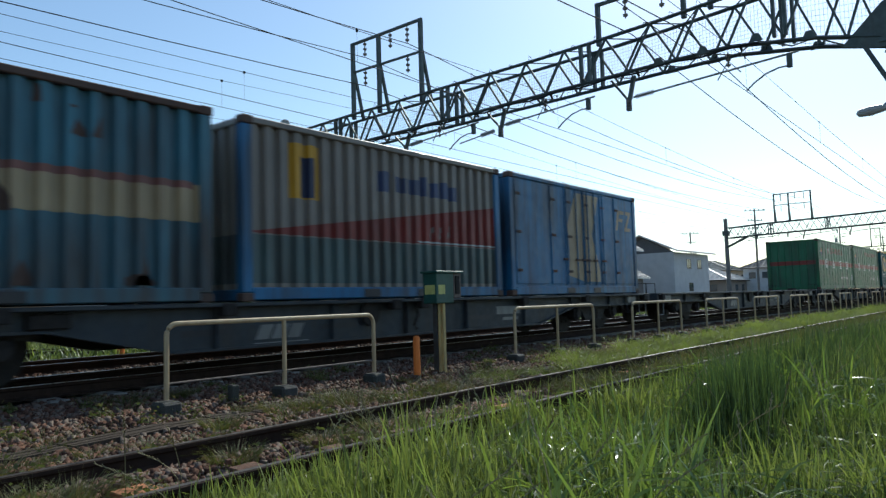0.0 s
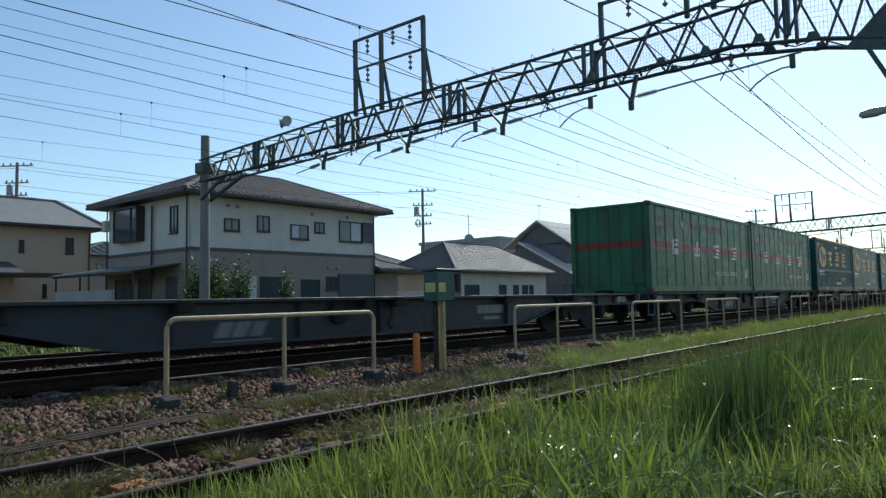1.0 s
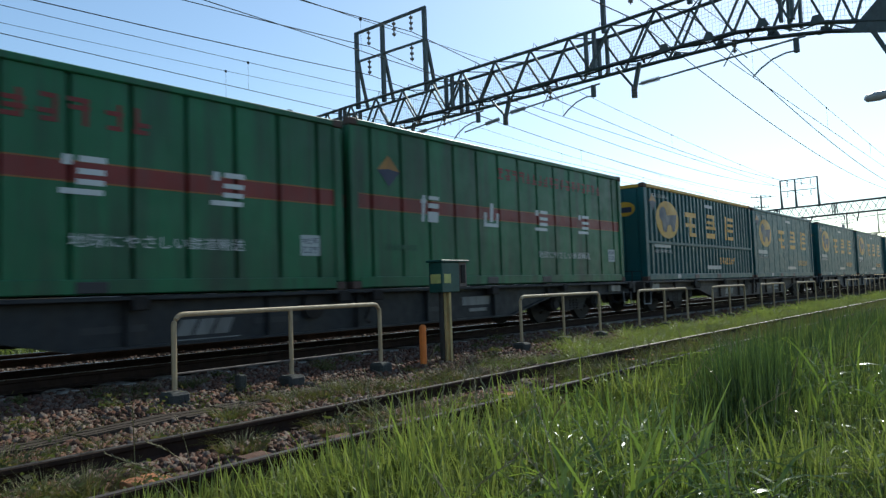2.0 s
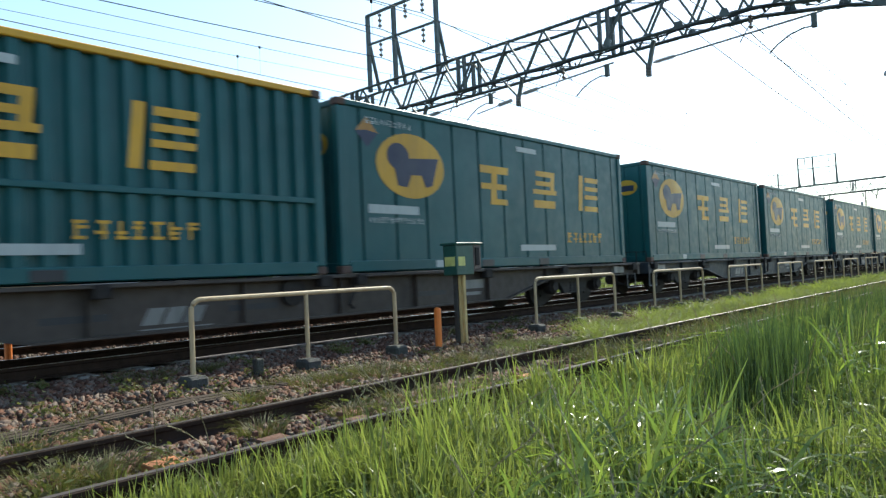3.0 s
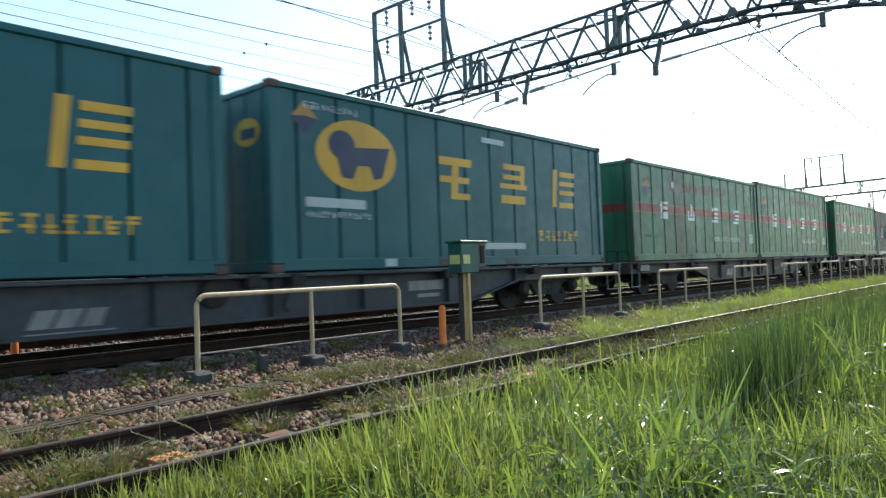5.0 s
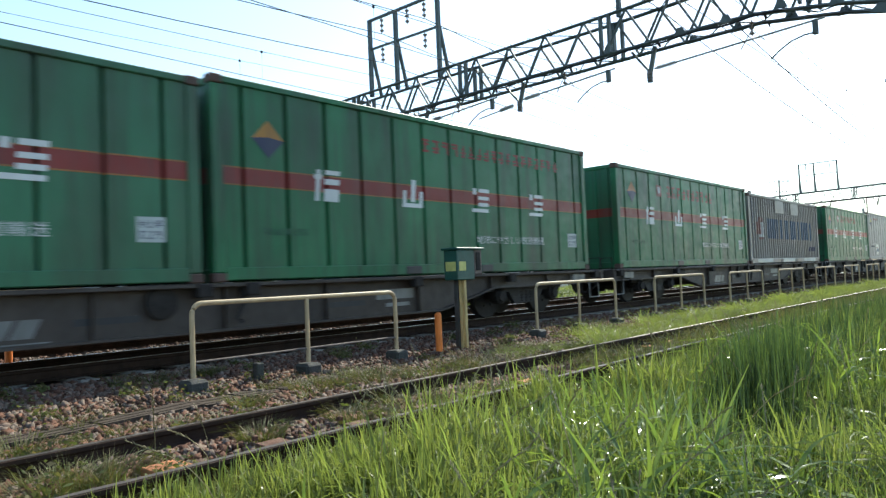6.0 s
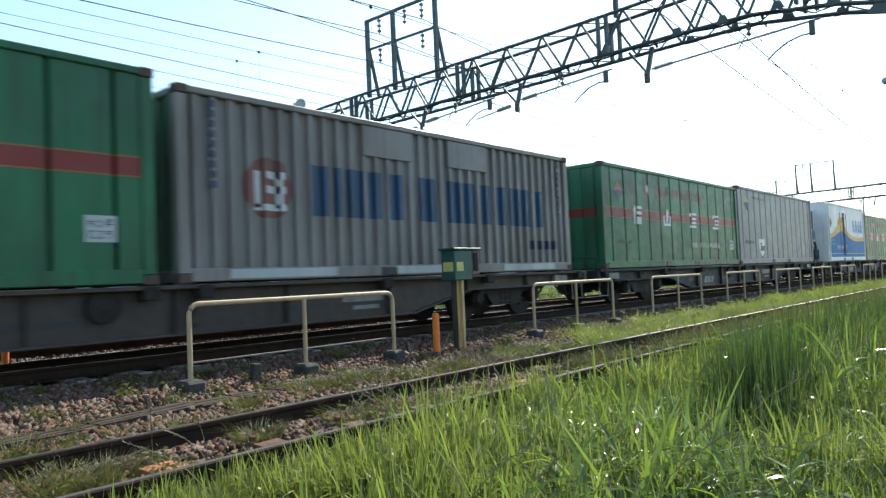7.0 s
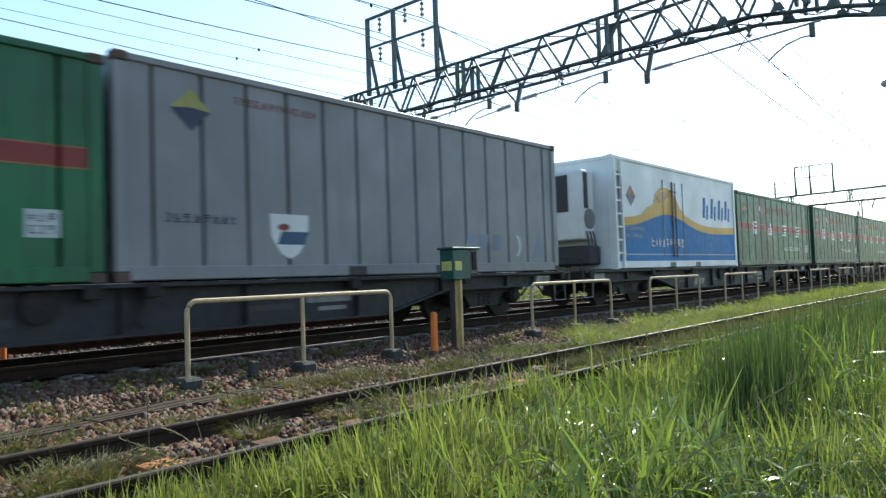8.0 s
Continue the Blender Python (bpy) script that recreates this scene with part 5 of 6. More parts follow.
def hip_roof(parent, x0, x1, y0, y1, ze, zr, ry0, ry1, mat, step=0.3, rx=None):
    rx = (x0 + x1) / 2 if rx is None else rx
    A, B, C, D, R0, R1 = (x0, y0, ze), (x1, y0, ze), (x1, y1, ze), (x0, y1, ze), (rx, ry0, zr), (rx, ry1, zr)
    roof = bmesh.new()
    for f in ((A, B, R0), (B, C, R1, R0), (C, D, R1), (D, A, R0, R1)):
        slab(roof, f, 0.1)
    r = part("roof", roof, mat, parent)
    rb = bmesh.new()
    tile_ribs(rb, A, B, R0, R0, step)
    tile_ribs(rb, B, C, R1, R0, step)
    tagged(part("tiling", rb, mat, r), kind="stuff")
    hp = bmesh.new()
    for p, q in ((B, R0), (A, R0), (R0, R1), (C, R1)):
        bar(hp, Vector(p) + Vector((0, 0, 0.05)), Vector(q) + Vector((0, 0, 0.05)), 0.2, 0.14)
    part("ridge_tiles", hp, mat, r)
    g = bmesh.new()
    for p, q in ((A, B), (B, C)):
        bar(g, Vector(p) - Vector((0, 0, 0.1)), Vector(q) - Vector((0, 0, 0.1)), 0.14, 0.12)
    part("gutter", g, H["frame"], r)
    part("soffit", boxes((x0 + 0.05, x1 - 0.05, y0 + 0.05, y1 - 0.05, ze - 0.16, ze - 0.11)), H["frame"], r)
    return r


def window(parent, face, at, a0, a1, z0, z1, curtain=False, shutter=False):
    """A window on the wall whose outer face is x = at ('x') or y = at ('y', facing the near side)."""
    out = 1 if face == "x" else -1
    def b(u0, u1, v0, v1, w0, w1):
        lo, hi = sorted((at + out * u0, at + out * u1))
        return (lo, hi, v0, v1, w0, w1) if face == "x" else (v0, v1, lo, hi, w0, w1)
    f = 0.06
    w = part("window", boxes(b(-0.06, 0.05, a0, a0 + f, z0, z1), b(-0.06, 0.05, a1 - f, a1, z0, z1), b(-0.06, 0.05, a0 + f, a1 - f, z0, z0 + f), b(-0.06, 0.05, a0 + f, a1 - f, z1 - f, z1),
                             b(-0.03, 0.03, (a0 + a1) / 2 - 0.03, (a0 + a1) / 2 + 0.03, z0 + f, z1 - f)), H["frame"], parent)
    part("pane", boxes(b(0.0, 0.008, a0 + f, (a0 + a1) / 2 - 0.03, z0 + f, z1 - f)), H["curtain"] if curtain else H["shutter"] if shutter else H["glass"], w)
    part("pane", boxes(b(0.0, 0.008, (a0 + a1) / 2 + 0.03, a1 - f, z0 + f, z1 - f)), H["shutter"] if shutter else H["glass"], w)
    part("sill", boxes(b(0.0, 0.1, a0 - 0.03, a1 + 0.03, z0 - 0.05, z0)), H["frame"], w)
    return w


def pipe(parent, pts, r=0.04, mat="frame"):
    return part("downpipe", tube(bmesh.new(), pts, r, 8), H[mat], parent)


# large two-storey house
hs = thing("two_storey_house", "white and taupe two-storey house with a brown tiled hip roof", "house")
part("lower_wall", boxes((-39.3, -31.0, 19.0, 31.5, -0.65, 3.42)), H["plaster_taupe"], hs)
part("upper_wall", boxes((-39.28, -31.02, 19.02, 31.48, 3.58, 6.2)), H["plaster_white"], hs)
part("wall_band", boxes((-39.36, -30.95, 18.94, 31.56, 3.42, 3.58)), H["band"], hs)
hip_roof(hs, -40.2, -30.25, 18.2, 32.4, 6.28, 8.3, 23.1, 27.6, H["roof_brown"], 0.36)
for a0, a1, z0, z1, cur in ((20.82, 21.72, 4.47, 5.1, 0), (22.8, 23.6, 4.56, 5.4, 0), (25.0, 26.25, 4.28, 5.08, 1), (26.72, 27.43, 4.73, 5.33, 0), (28.57, 30.4, 4.32, 5.53, 0),
                            (22.97, 24.36, 0.6, 2.18, 0), (25.71, 27.05, 0.6, 2.06, 0), (27.53, 28.38, 1.46, 2.24, 0)):
    window(hs, "x", -31.0, a0, a1, z0, z1, cur)
for a0, a1, z0, z1 in ((30.42, 31.4, 4.34, 5.56), (28.46, 31.3, 0.2, 2.41)):
    part("shutter", bevelled(0.02, (-31.0, -30.9, a0, a1, z0, z1)), H["shutter"], hs, "closed dark storm shutter")
part("bright_curtain", boxes((-30.985, -30.975, 29.5, 30.3, 4.4, 5.45)), H["curtain"], hs)
part("white_shutter", bevelled(0.02, (-31.0, -30.92, 22.3, 22.72, 0.6, 2.2)), H["plaster_white"], hs)
bay = part("bay_window", boxes((-37.9, -35.4, 18.55, 19.0, 4.15, 4.25), (-37.9, -35.4, 18.5, 19.0, 5.85, 5.97), (-37.9, -37.8, 18.55, 19.0, 4.25, 5.85), (-35.5, -35.4, 18.55, 19.0, 4.25, 5.85), (-36.1, -36.0, 18.55, 18.65, 4.25, 5.85)), H["frame"], hs)
part("pane", boxes((-37.8, -36.1, 18.6, 18.61, 4.25, 5.85)), H["glass"], bay)
part("pane", boxes((-36.0, -35.5, 18.6, 18.61, 4.25, 5.85)), H["glass"], bay)
part("curtain", boxes((-37.2, -36.5, 18.66, 18.68, 4.3, 5.3)), H["curtain"], bay)
window(hs, "y", 19.0, -32.89, -32.19, 4.34, 5.7)
pipe(hs, [(-31.25, 18.9, -0.6), (-31.25, 18.9, 6.1)])
pipe(hs, [(-39.25, 18.9, -0.6), (-39.25, 18.9, 6.1)])
pipe(hs, [(-34.5, 18.9, 1.6), (-34.5, 18.9, 5.9)], 0.05)
pipe(hs, [(-30.95, 31.4, -0.6), (-30.95, 31.4, 5.9), (-30.5, 31.9, 6.15)])
for y in (21.0, 21.6, 27.7, 28.4, 26.5, 29.2):
    part("vent_hood", lathe(bmesh.new(), (-31.0, y, 5.75 if y < 27 or y > 29 else 2.75), (-30.86, y, 5.75 if y < 27 or y > 29 else 2.75), [(0, 0.09), (0.1, 0.09), (0.14, 0.04)], 10), H["grey_wall"], hs)
part("vent_box", bevelled(0.02, (-39.6, -39.2, 18.75, 19.0, 4.9, 5.5)), H["plaster_white"], hs)
lean = part("carport", boxes(*[(x, x + 0.07, 16.6, 16.67, -0.6, 2.3) for x in (-40.2, -37.4, -34.6, -32.0)], (-40.3, -31.9, 16.5, 16.6, 2.3, 2.4)), H["frame"], hs)
bmr = bmesh.new()
slab(bmr, [(-40.5, 16.4, 2.45), (-31.9, 16.4, 2.45), (-31.9, 19.0, 2.85), (-40.5, 19.0, 2.85)], 0.05)
part("carport_roof", bmr, H["roof_slate"], lean)
window(hs, "y", 19.0, -38.4, -36.6, 0.9, 2.2)
window(hs, "y", 19.0, -35.9, -34.6, 0.9, 2.2)
part("door", bevelled(0.02, (-33.2, -32.2, 18.93, 19.0, -0.4, 2.2)), H["shutter"], hs)
single("garden_wall", bevelled(0.02, (-38.5, -32.6, 15.9, 16.1, -0.65, 1.55)), H["grey_wall"], "grey block garden wall before the house", "wall")
wing = thing("house_wing", "low taupe wing with a grey tiled hip roof", "house")
part("wall", boxes((-36.5, -31.6, 31.52, 34.2, -0.65, 2.5)), H["plaster_taupe"], wing)
hip_roof(wing, -37.2, -30.6, 31.55, 34.9, 2.75, 3.8, 31.6, 32.2, H["roof_grey"], 0.28)

# cream house
ch = thing("cream_house", "cream rendered two-storey house with a grey slate roof", "house")
part("wall", boxes((-57, -47.7, 10, 21.9, -0.65, 5.85)), H["cream"], ch)
hip_roof(ch, -57.8, -46.9, 9.2, 22.7, 5.95, 8.15, 13.5, 21.6, H["roof_slate"], 40)
for a0, a1, z0, z1 in ((17.55, 17.85, 4.2, 4.96), (20.3, 20.8, 4.2, 5.25), (18.94, 19.2, 1.4, 2.26)):
    window(ch, "x", -47.7, a0, a1, z0, z1)
pipe(ch, [(-47.65, 21.8, -0.6), (-47.65, 21.8, 5.6), (-47.0, 22.4, 5.9)], 0.05)
gb = part("porch", boxes((-47.7, -45.2, 12, 16.4, -0.65, 2.6)), H["cream"], ch)
bmr = bmesh.new()
slab(bmr, [(-47.7, 11.5, 3.6), (-44.6, 11.5, 2.7), (-44.6, 17.0, 2.7), (-47.7, 17.0, 3.6)], 0.12)
slab(bmr, [(-44.6, 11.5, 2.62), (-43.0, 11.5, 2.75), (-43.0, 18.2, 2.75), (-44.6, 18.2, 2.62)], 0.09)
part("porch_roof", bmr, H["shutter"], gb)
single("grey_shed", boxes((-45, -41.5, 21.6, 26, -0.65, 3.9)), H["dark_wall"], "dark brown shed wall between two houses", "shed")

# low tiled house
th = thing("low_tiled_house", "single-storey cream house with a grey tiled hip roof", "house")
part("wall", boxes((-40.4, -34.0, 43.3, 56.7, -0.65, 2.95)), H["plaster_white"], th)
part("front_wall", boxes((-40.3, -34.1, 43.2, 43.3, 1.6, 2.6)), H["cream"], th)
hip_roof(th, -41.2, -33.2, 42.5, 57.5, 3.02, 5.45, 46.0, 53.2, H["roof_grey"], 0.3)
for a0, a1 in ((44.45, 46.36), (49.16, 50.22), (51.28, 52.12), (52.69, 53.57), (53.79, 54.5)):
    window(th, "x", -34.0, a0, a1, 1.1, 1.93)
dish = thing("satellite_dish", "small grey satellite dish and aerial mast on the tiled roof", "aerial")
part("mast", tube(bmesh.new(), [(-37.2, 49.4, 5.3), (-37.2, 49.4, 8.1)], 0.035, 6), M["galvanised"], dish)
part("dish", lathe(bmesh.new(), (-37.2, 49.4, 6.0), (-36.95, 49.1, 6.1), [(0, 0.05), (0.06, 0.25), (0.14, 0.4), (0.15, 0.38), (0.16, 0.1)], 16), H["grey_wall"], dish)

# dark house with two roofs
dh = thing("dark_house", "dark grey two-storey house with pale metal roofs", "house")
part("upper_wall", boxes((-43.2, -37.0, 66.0, 82.5, -0.65, 6.5)), H["dark_wall"], dh)
gab = prism(bmesh.new(), [(-43.2, 6.4), (-37.0, 6.4), (-40.1, 8.85)], "y", 66.0, 66.3)
part("gable", gab, H["dark_wall"], dh)
bmr = bmesh.new()
slab(bmr, [(-40.1, 65.2, 9.05), (-36.0, 65.2, 6.35), (-36.0, 83.5, 6.35), (-40.1, 83.5, 9.05)], 0.16)
slab(bmr, [(-44.4, 65.2, 6.35), (-40.1, 65.2, 9.05), (-40.1, 83.5, 9.05), (-44.4, 83.5, 6.35)], 0.16)
part("upper_roof", bmr, H["roof_metal"], dh)
part("lower_wall", boxes((-37.0, -35.4, 64.6, 81.5, -0.65, 3.0)), H["dark_wall"], dh)
part("lower_gable", prism(bmesh.new(), [(-43.0, -0.6), (-35.4, -0.6), (-35.4, 3.0), (-41.3, 6.3), (-43.0, 5.4)], "y", 64.4, 65.9), H["dark_wall"], dh)
bmr = bmesh.new()
slab(bmr, [(-41.4, 63.6, 6.7), (-34.7, 63.6, 2.95), (-34.7, 82.0, 2.95), (-37.0, 82.0, 4.25), (-37.0, 66.2, 4.25), (-41.4, 66.2, 6.7)], 0.16)
part("lower_roof", bmr, H["roof_metal"], dh)
rows = bmesh.new()
tile_ribs(rows, (-36.0, 65.2, 6.35), (-36.0, 83.5, 6.35), (-40.1, 83.5, 9.05), (-40.1, 65.2, 9.05), 0.45)
tile_ribs(rows, (-34.7, 63.6, 2.95), (-34.7, 82.0, 2.95), (-37.0, 82.0, 4.25), (-37.0, 63.6, 4.25), 0.45)
tagged(part("tiling", rows, H["roof_metal"], dh), kind="stuff")
for a0, a1 in ((69.96, 72.0), (72.7, 74.8), (76.5, 77.4)):
    window(dh, "x", -37.0, a0, a1, 5.2, 5.8, True)
for a0 in (67.5, 73.5, 75.0):
    window(dh, "x", -35.4, a0, a0 + 0.8, 1.3, 2.2)
part("flue", tube(bmesh.new(), [(-39.6, 80.5, 8.6), (-39.6, 80.5, 9.9)], 0.09, 8), M["bogie"], dh)
part("aerial", bar(bar(bmesh.new(), (-40.3, 66.2, 8.8), (-40.3, 66.2, 10.8), 0.04), (-40.3, 65.8, 10.7), (-40.3, 66.8, 10.75), 0.04), M["galvanised"], dh)

# pale house, flat building and far houses
wh = thing("pale_house", "pale grey two-storey house with a light gable roof", "house")
part("wall", boxes((-42, -35.2, 91, 104, -0.65, 6.4)), H["pale_wall"], wh)
part("gable", prism(bmesh.new(), [(-42, 6.4), (-35.2, 6.4), (-39.5, 8.6)], "y", 91, 91.3), H["dark_wall"], wh)
bmr = bmesh.new()
slab(bmr, [(-39.5, 90.2, 8.95), (-34.4, 90.2, 6.6), (-34.4, 105, 6.6), (-39.5, 105, 8.95)], 0.2)
slab(bmr, [(-43.0, 90.2, 6.6), (-39.5, 90.2, 8.95), (-39.5, 105, 8.95), (-43.0, 105, 6.6)], 0.2)
part("roof", bmr, H["roof_metal"], wh)
for a0, a1, z0, z1 in ((95.5, 97, 4.4, 5.6), (99.5, 101, 4.4, 5.6), (96, 97.5, 1.3, 2.4)):
    window(wh, "x", -35.2, a0, a1, z0, z1)
fb = thing("flat_roof_building", "grey flat-roofed building behind the houses", "building")
part("wall", boxes((-64, -51, 74, 92, -0.65, 8.2)), H["grey_wall"], fb)
part("parapet", boxes((-64.2, -50.8, 73.8, 92.2, 8.2, 8.6)), H["grey_wall"], fb)
for a0 in (-62, -59, -56, -53.5):
    window(fb, "y", 74, a0, a0 + 1.6, 5.4, 6.8)
for a, (x, y, w, d, e, r, m1, m2) in enumerate(((-45, 128, 9, 12, 3.2, 5.4, "plaster_taupe", "roof_metal"), (-37, 140, 8, 10, 5.4, 7.4, "pale_wall", "roof_grey"), (-52, 150, 10, 12, 5.6, 7.8, "cream", "roof_slate"),
                                               (-40, 175, 10, 14, 5.6, 7.6, "grey_wall", "roof_brown"), (-62, 112, 10, 12, 5.6, 7.9, "cream", "roof_grey"), (-70, 60, 10, 12, 5.6, 7.9, "pale_wall", "roof_slate"), (-72, 30, 9, 12, 5.6, 7.2, "plaster_taupe", "roof_grey"))):
    fh = thing("far_house", "distant two-storey house with a hip roof", "house", group="far houses")
    part("wall", boxes((x - w / 2, x + w / 2, y, y + d, -0.65, e)), H[m1], fh)
    hip_roof(fh, x - w / 2 - 0.6, x + w / 2 + 0.6, y - 0.6, y + d + 0.6, e + 0.05, r, y + d * 0.35, y + d * 0.65, H[m2], 0.9)
    for k in range(3):
        window(fh, "x", x + w / 2, y + 1.5 + k * d / 3.2, y + 2.8 + k * d / 3.2, e - 1.9, e - 0.8)
        window(fh, "y", y, x - w / 2 + 1.0 + k * w / 3.4, x - w / 2 + 2.2 + k * w / 3.4, e - 1.9, e - 0.8)


# ---- utility poles ----
def utility_pole(x, y, top, seed, transformer=True):
    rng = random.Random(seed)
    u = thing("utility_pole", "grey concrete utility pole with cross arms and insulators", "utility pole", pose(x, y, -0.65), "utility poles")
    h = top + 0.65
    part("pole", lathe(bmesh.new(), (0, 0, 0), (0, 0, h), [(0, 0.18), (h, 0.11)], 12), M["pole_concrete"], u)
    for k, (dz, w) in enumerate(((0.25, 1.5), (1.6, 1.1), (2.6, 1.0), (3.4, 0.9))):
        arm = part("cross_arm", bar(bmesh.new(), (-w * 0.75, -w * 0.5, h - dz), (w * 0.75, w * 0.5, h - dz), 0.09), M["galvanised"], u)
        for s in (-0.65, -0.3, 0.3, 0.65):
            part("insulator", lathe(bmesh.new(), (w * s, w * s * 0.66, h - dz), (w * s, w * s * 0.66, h - dz + 0.25), [(0, 0.03), (0.05, 0.07), (0.12, 0.05), (0.17, 0.07), (0.25, 0.03)], 8), M["insulator"], arm)
    if transformer:
        part("transformer", lathe(bmesh.new(), (-0.55, -0.3, h - 2.5), (-0.55, -0.3, h - 1.7), [(0, 0.2), (0.02, 0.24), (0.7, 0.24), (0.8, 0.12)], 14), M["galvanised"], u)
        part("cable_coil", tube(bmesh.new(), [(-0.5 + 0.25 * math.cos(t), -0.2 + 0.1 * t / 6, h - 3.3 + 0.35 * math.sin(t)) for t in np.linspace(0, 12, 30)], 0.03, 6), M["wire"], u)
    return u


utility_pole(-44.2, 51.5, 11.4, 1)
utility_pole(-61.0, 22.2, 12.2, 2)
utility_pole(-27.5, 100.4, 12.0, 3, False)
utility_pole(-40.5, 112.0, 10.6, 4)
utility_pole(-24.5, 140.0, 11.6, 5)
utility_pole(-22.0, 170.0, 11.6, 6, False)
for dz, dx in ((0.35, -0.8), (0.35, 0.8), (1.7, -0.6), (2.7, 0.5)):
    pts = []
    for (x0, y0, z0), (x1, y1, z1) in (((-75, -10, 11), (-61.0, 22.2, 12.2)), ((-61.0, 22.2, 12.2), (-44.2, 51.5, 11.4)), ((-44.2, 51.5, 11.4), (-40.5, 112.0, 10.6)), ((-40.5, 112.0, 10.6), (-24.5, 140.0, 11.6))):
        pts += [(x0 + (x1 - x0) * u + dx, y0 + (y1 - y0) * u, z0 + (z1 - z0) * u - dz - 3.2 * u * (1 - u)) for u in np.linspace(0, 0.9, 10)]
    wire(pts, 0.013, "black power line between utility poles")


# ---- plants ----
def blades(name, x, y, z, height, width, lean, mat, label, seed, category="grass", segs=4, droop=1.0):
    """One mesh of curved, tapering grass blades at the given roots."""
    rng = np.random.default_rng(seed)
    n = len(x)
    a = rng.uniform(0, math.tau, n)
    face = a + rng.uniform(-0.9, 0.9, n) + math.pi / 2
    ln = lean * rng.uniform(0.3, 1.6, n)
    dr = rng.uniform(0.0, 1.0, n) ** 1.25 * droop
    rows = []
    for k in range(segs + 1):
        u = k / segs
        out = height * (ln * u + ln * 1.3 * dr * u ** 3)
        up = height * (u - 0.55 * dr * u ** 3)
        w = width * np.minimum(1.0, 1.25 * (1 - u) ** 0.7 + 0.03) * 0.5
        cx, cy, cz = x + np.cos(a) * out, y + np.sin(a) * out, z + up
        rows.append(np.stack([cx - np.cos(face) * w, cy - np.sin(face) * w, cz], -1))
        rows.append(np.stack([cx + np.cos(face) * w, cy + np.sin(face) * w, cz + width * 0.2], -1))
    v = np.stack(rows, 1).reshape(-1, 3)
    base = (np.arange(n) * 2 * (segs + 1))[:, None, None]
    f = np.array([(2 * k, 2 * k + 1, 2 * k + 3, 2 * k + 2) for k in range(segs)])[None] + base
    me = raw_mesh(name, v, f.reshape(-1, 4), mat)
    me.polygons.foreach_set("use_smooth", np.ones(len(me.polygons), dtype=bool))
    return single(name, me, None, label, category, "stuff")


def scatter(n, x0, x1, y0, y1, seed, power=1.0, clump=0.0):
    rng = np.random.default_rng(seed)
    y = y0 + (y1 - y0) * rng.random(n) ** power
    x = rng.uniform(x0, x1, n)
    if clump:
        keep = np.sin(x * 2.9 + np.sin(y * 1.7) * 2) + np.sin(y * 2.3 + x) + rng.uniform(-1.4, 1.4, n) > clump
        x, y = x[keep], y[keep]
    return x, y, rng


def field(n, y0, y1, seed, power):
    """Roots over the grassy bank between the siding and the camera."""
    x, y, rng = scatter(n, -5.2, 2.2, y0, y1, seed, power)
    edge = np.interp(y, [0, 3, 6, 12, 20, 31, 60], [-3.45, -3.66, -3.9, -4.35, -4.7, -5.0, -5.1])
    keep = (x > edge + rng.normal(0, 0.12, len(x))) & (x < 1.2 - 0.1 * y) & (x * x + y * y > 2.2)
    x, y, edge = x[keep], y[keep], edge[keep]
    z = np.interp(x, [-3.0, -1.6, 1.5], [-0.42, -0.36, -0.15])
    tall = np.clip((x - edge) / 1.0, 0.58, 1.0)
    patch = 0.72 + 0.22 * np.sin(x * 2.1 + y * 0.6) * np.sin(y * 0.9 - x) + np.clip((y - 4.5) * 0.05, 0, 0.16) + 0.35 * np.exp(-((x + 2.0) / 0.7) ** 2 - ((y - 7.5) / 2.2) ** 2)
    return x, y, z, tall * patch, rng


def clumped(x, y, z, t, rng, scale, cut):
    """Keeps the roots that fall in irregular clumps."""
    k = np.sin(x * scale + 1.3 * np.sin(y * scale * 0.7)) + np.sin(y * scale * 0.83 + 1.1 * np.sin(x * scale * 1.2)) + rng.normal(0, 0.35, len(x)) > cut
    return x[k], y[k], z[k], t[k]


for i, (n, y0, y1, w, hgt, power) in enumerate(((33000, 0.6, 6, 0.0085, 0.55, 1.0), (34000, 5, 13, 0.0095, 0.58, 1.0), (22000, 12, 34, 0.016, 0.5, 1.2))):
    x, y, z, t, rng = field(n, y0, y1, 20 + i, power)
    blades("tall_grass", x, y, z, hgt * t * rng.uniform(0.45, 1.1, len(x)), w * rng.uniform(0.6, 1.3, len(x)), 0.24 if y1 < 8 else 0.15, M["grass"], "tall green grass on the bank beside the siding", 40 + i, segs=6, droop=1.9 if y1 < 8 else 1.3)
# dark fine stand of taller grass
for i, (n, cx, cy, sx, sy, hgt) in enumerate(((3600, -1.72, 5.7, 0.17, 0.55, 0.84), (1500, -1.9, 8.6, 0.45, 1.4, 0.78), (2600, -2.4, 15.0, 0.8, 4.0, 0.68))):
    rng = np.random.default_rng(60 + i)
    x, y = rng.normal(cx, sx, n), rng.normal(cy, sy, n)
    x -= 0.12 * (y - cy)
    fall = np.exp(-0.5 * (((x - cx) / sx) ** 2 + ((y - cy) / sy) ** 2) * 0.35)
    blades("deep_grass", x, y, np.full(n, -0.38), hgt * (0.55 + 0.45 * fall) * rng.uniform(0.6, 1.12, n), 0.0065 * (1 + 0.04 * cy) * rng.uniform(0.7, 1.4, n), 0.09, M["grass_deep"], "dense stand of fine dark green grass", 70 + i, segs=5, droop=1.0)
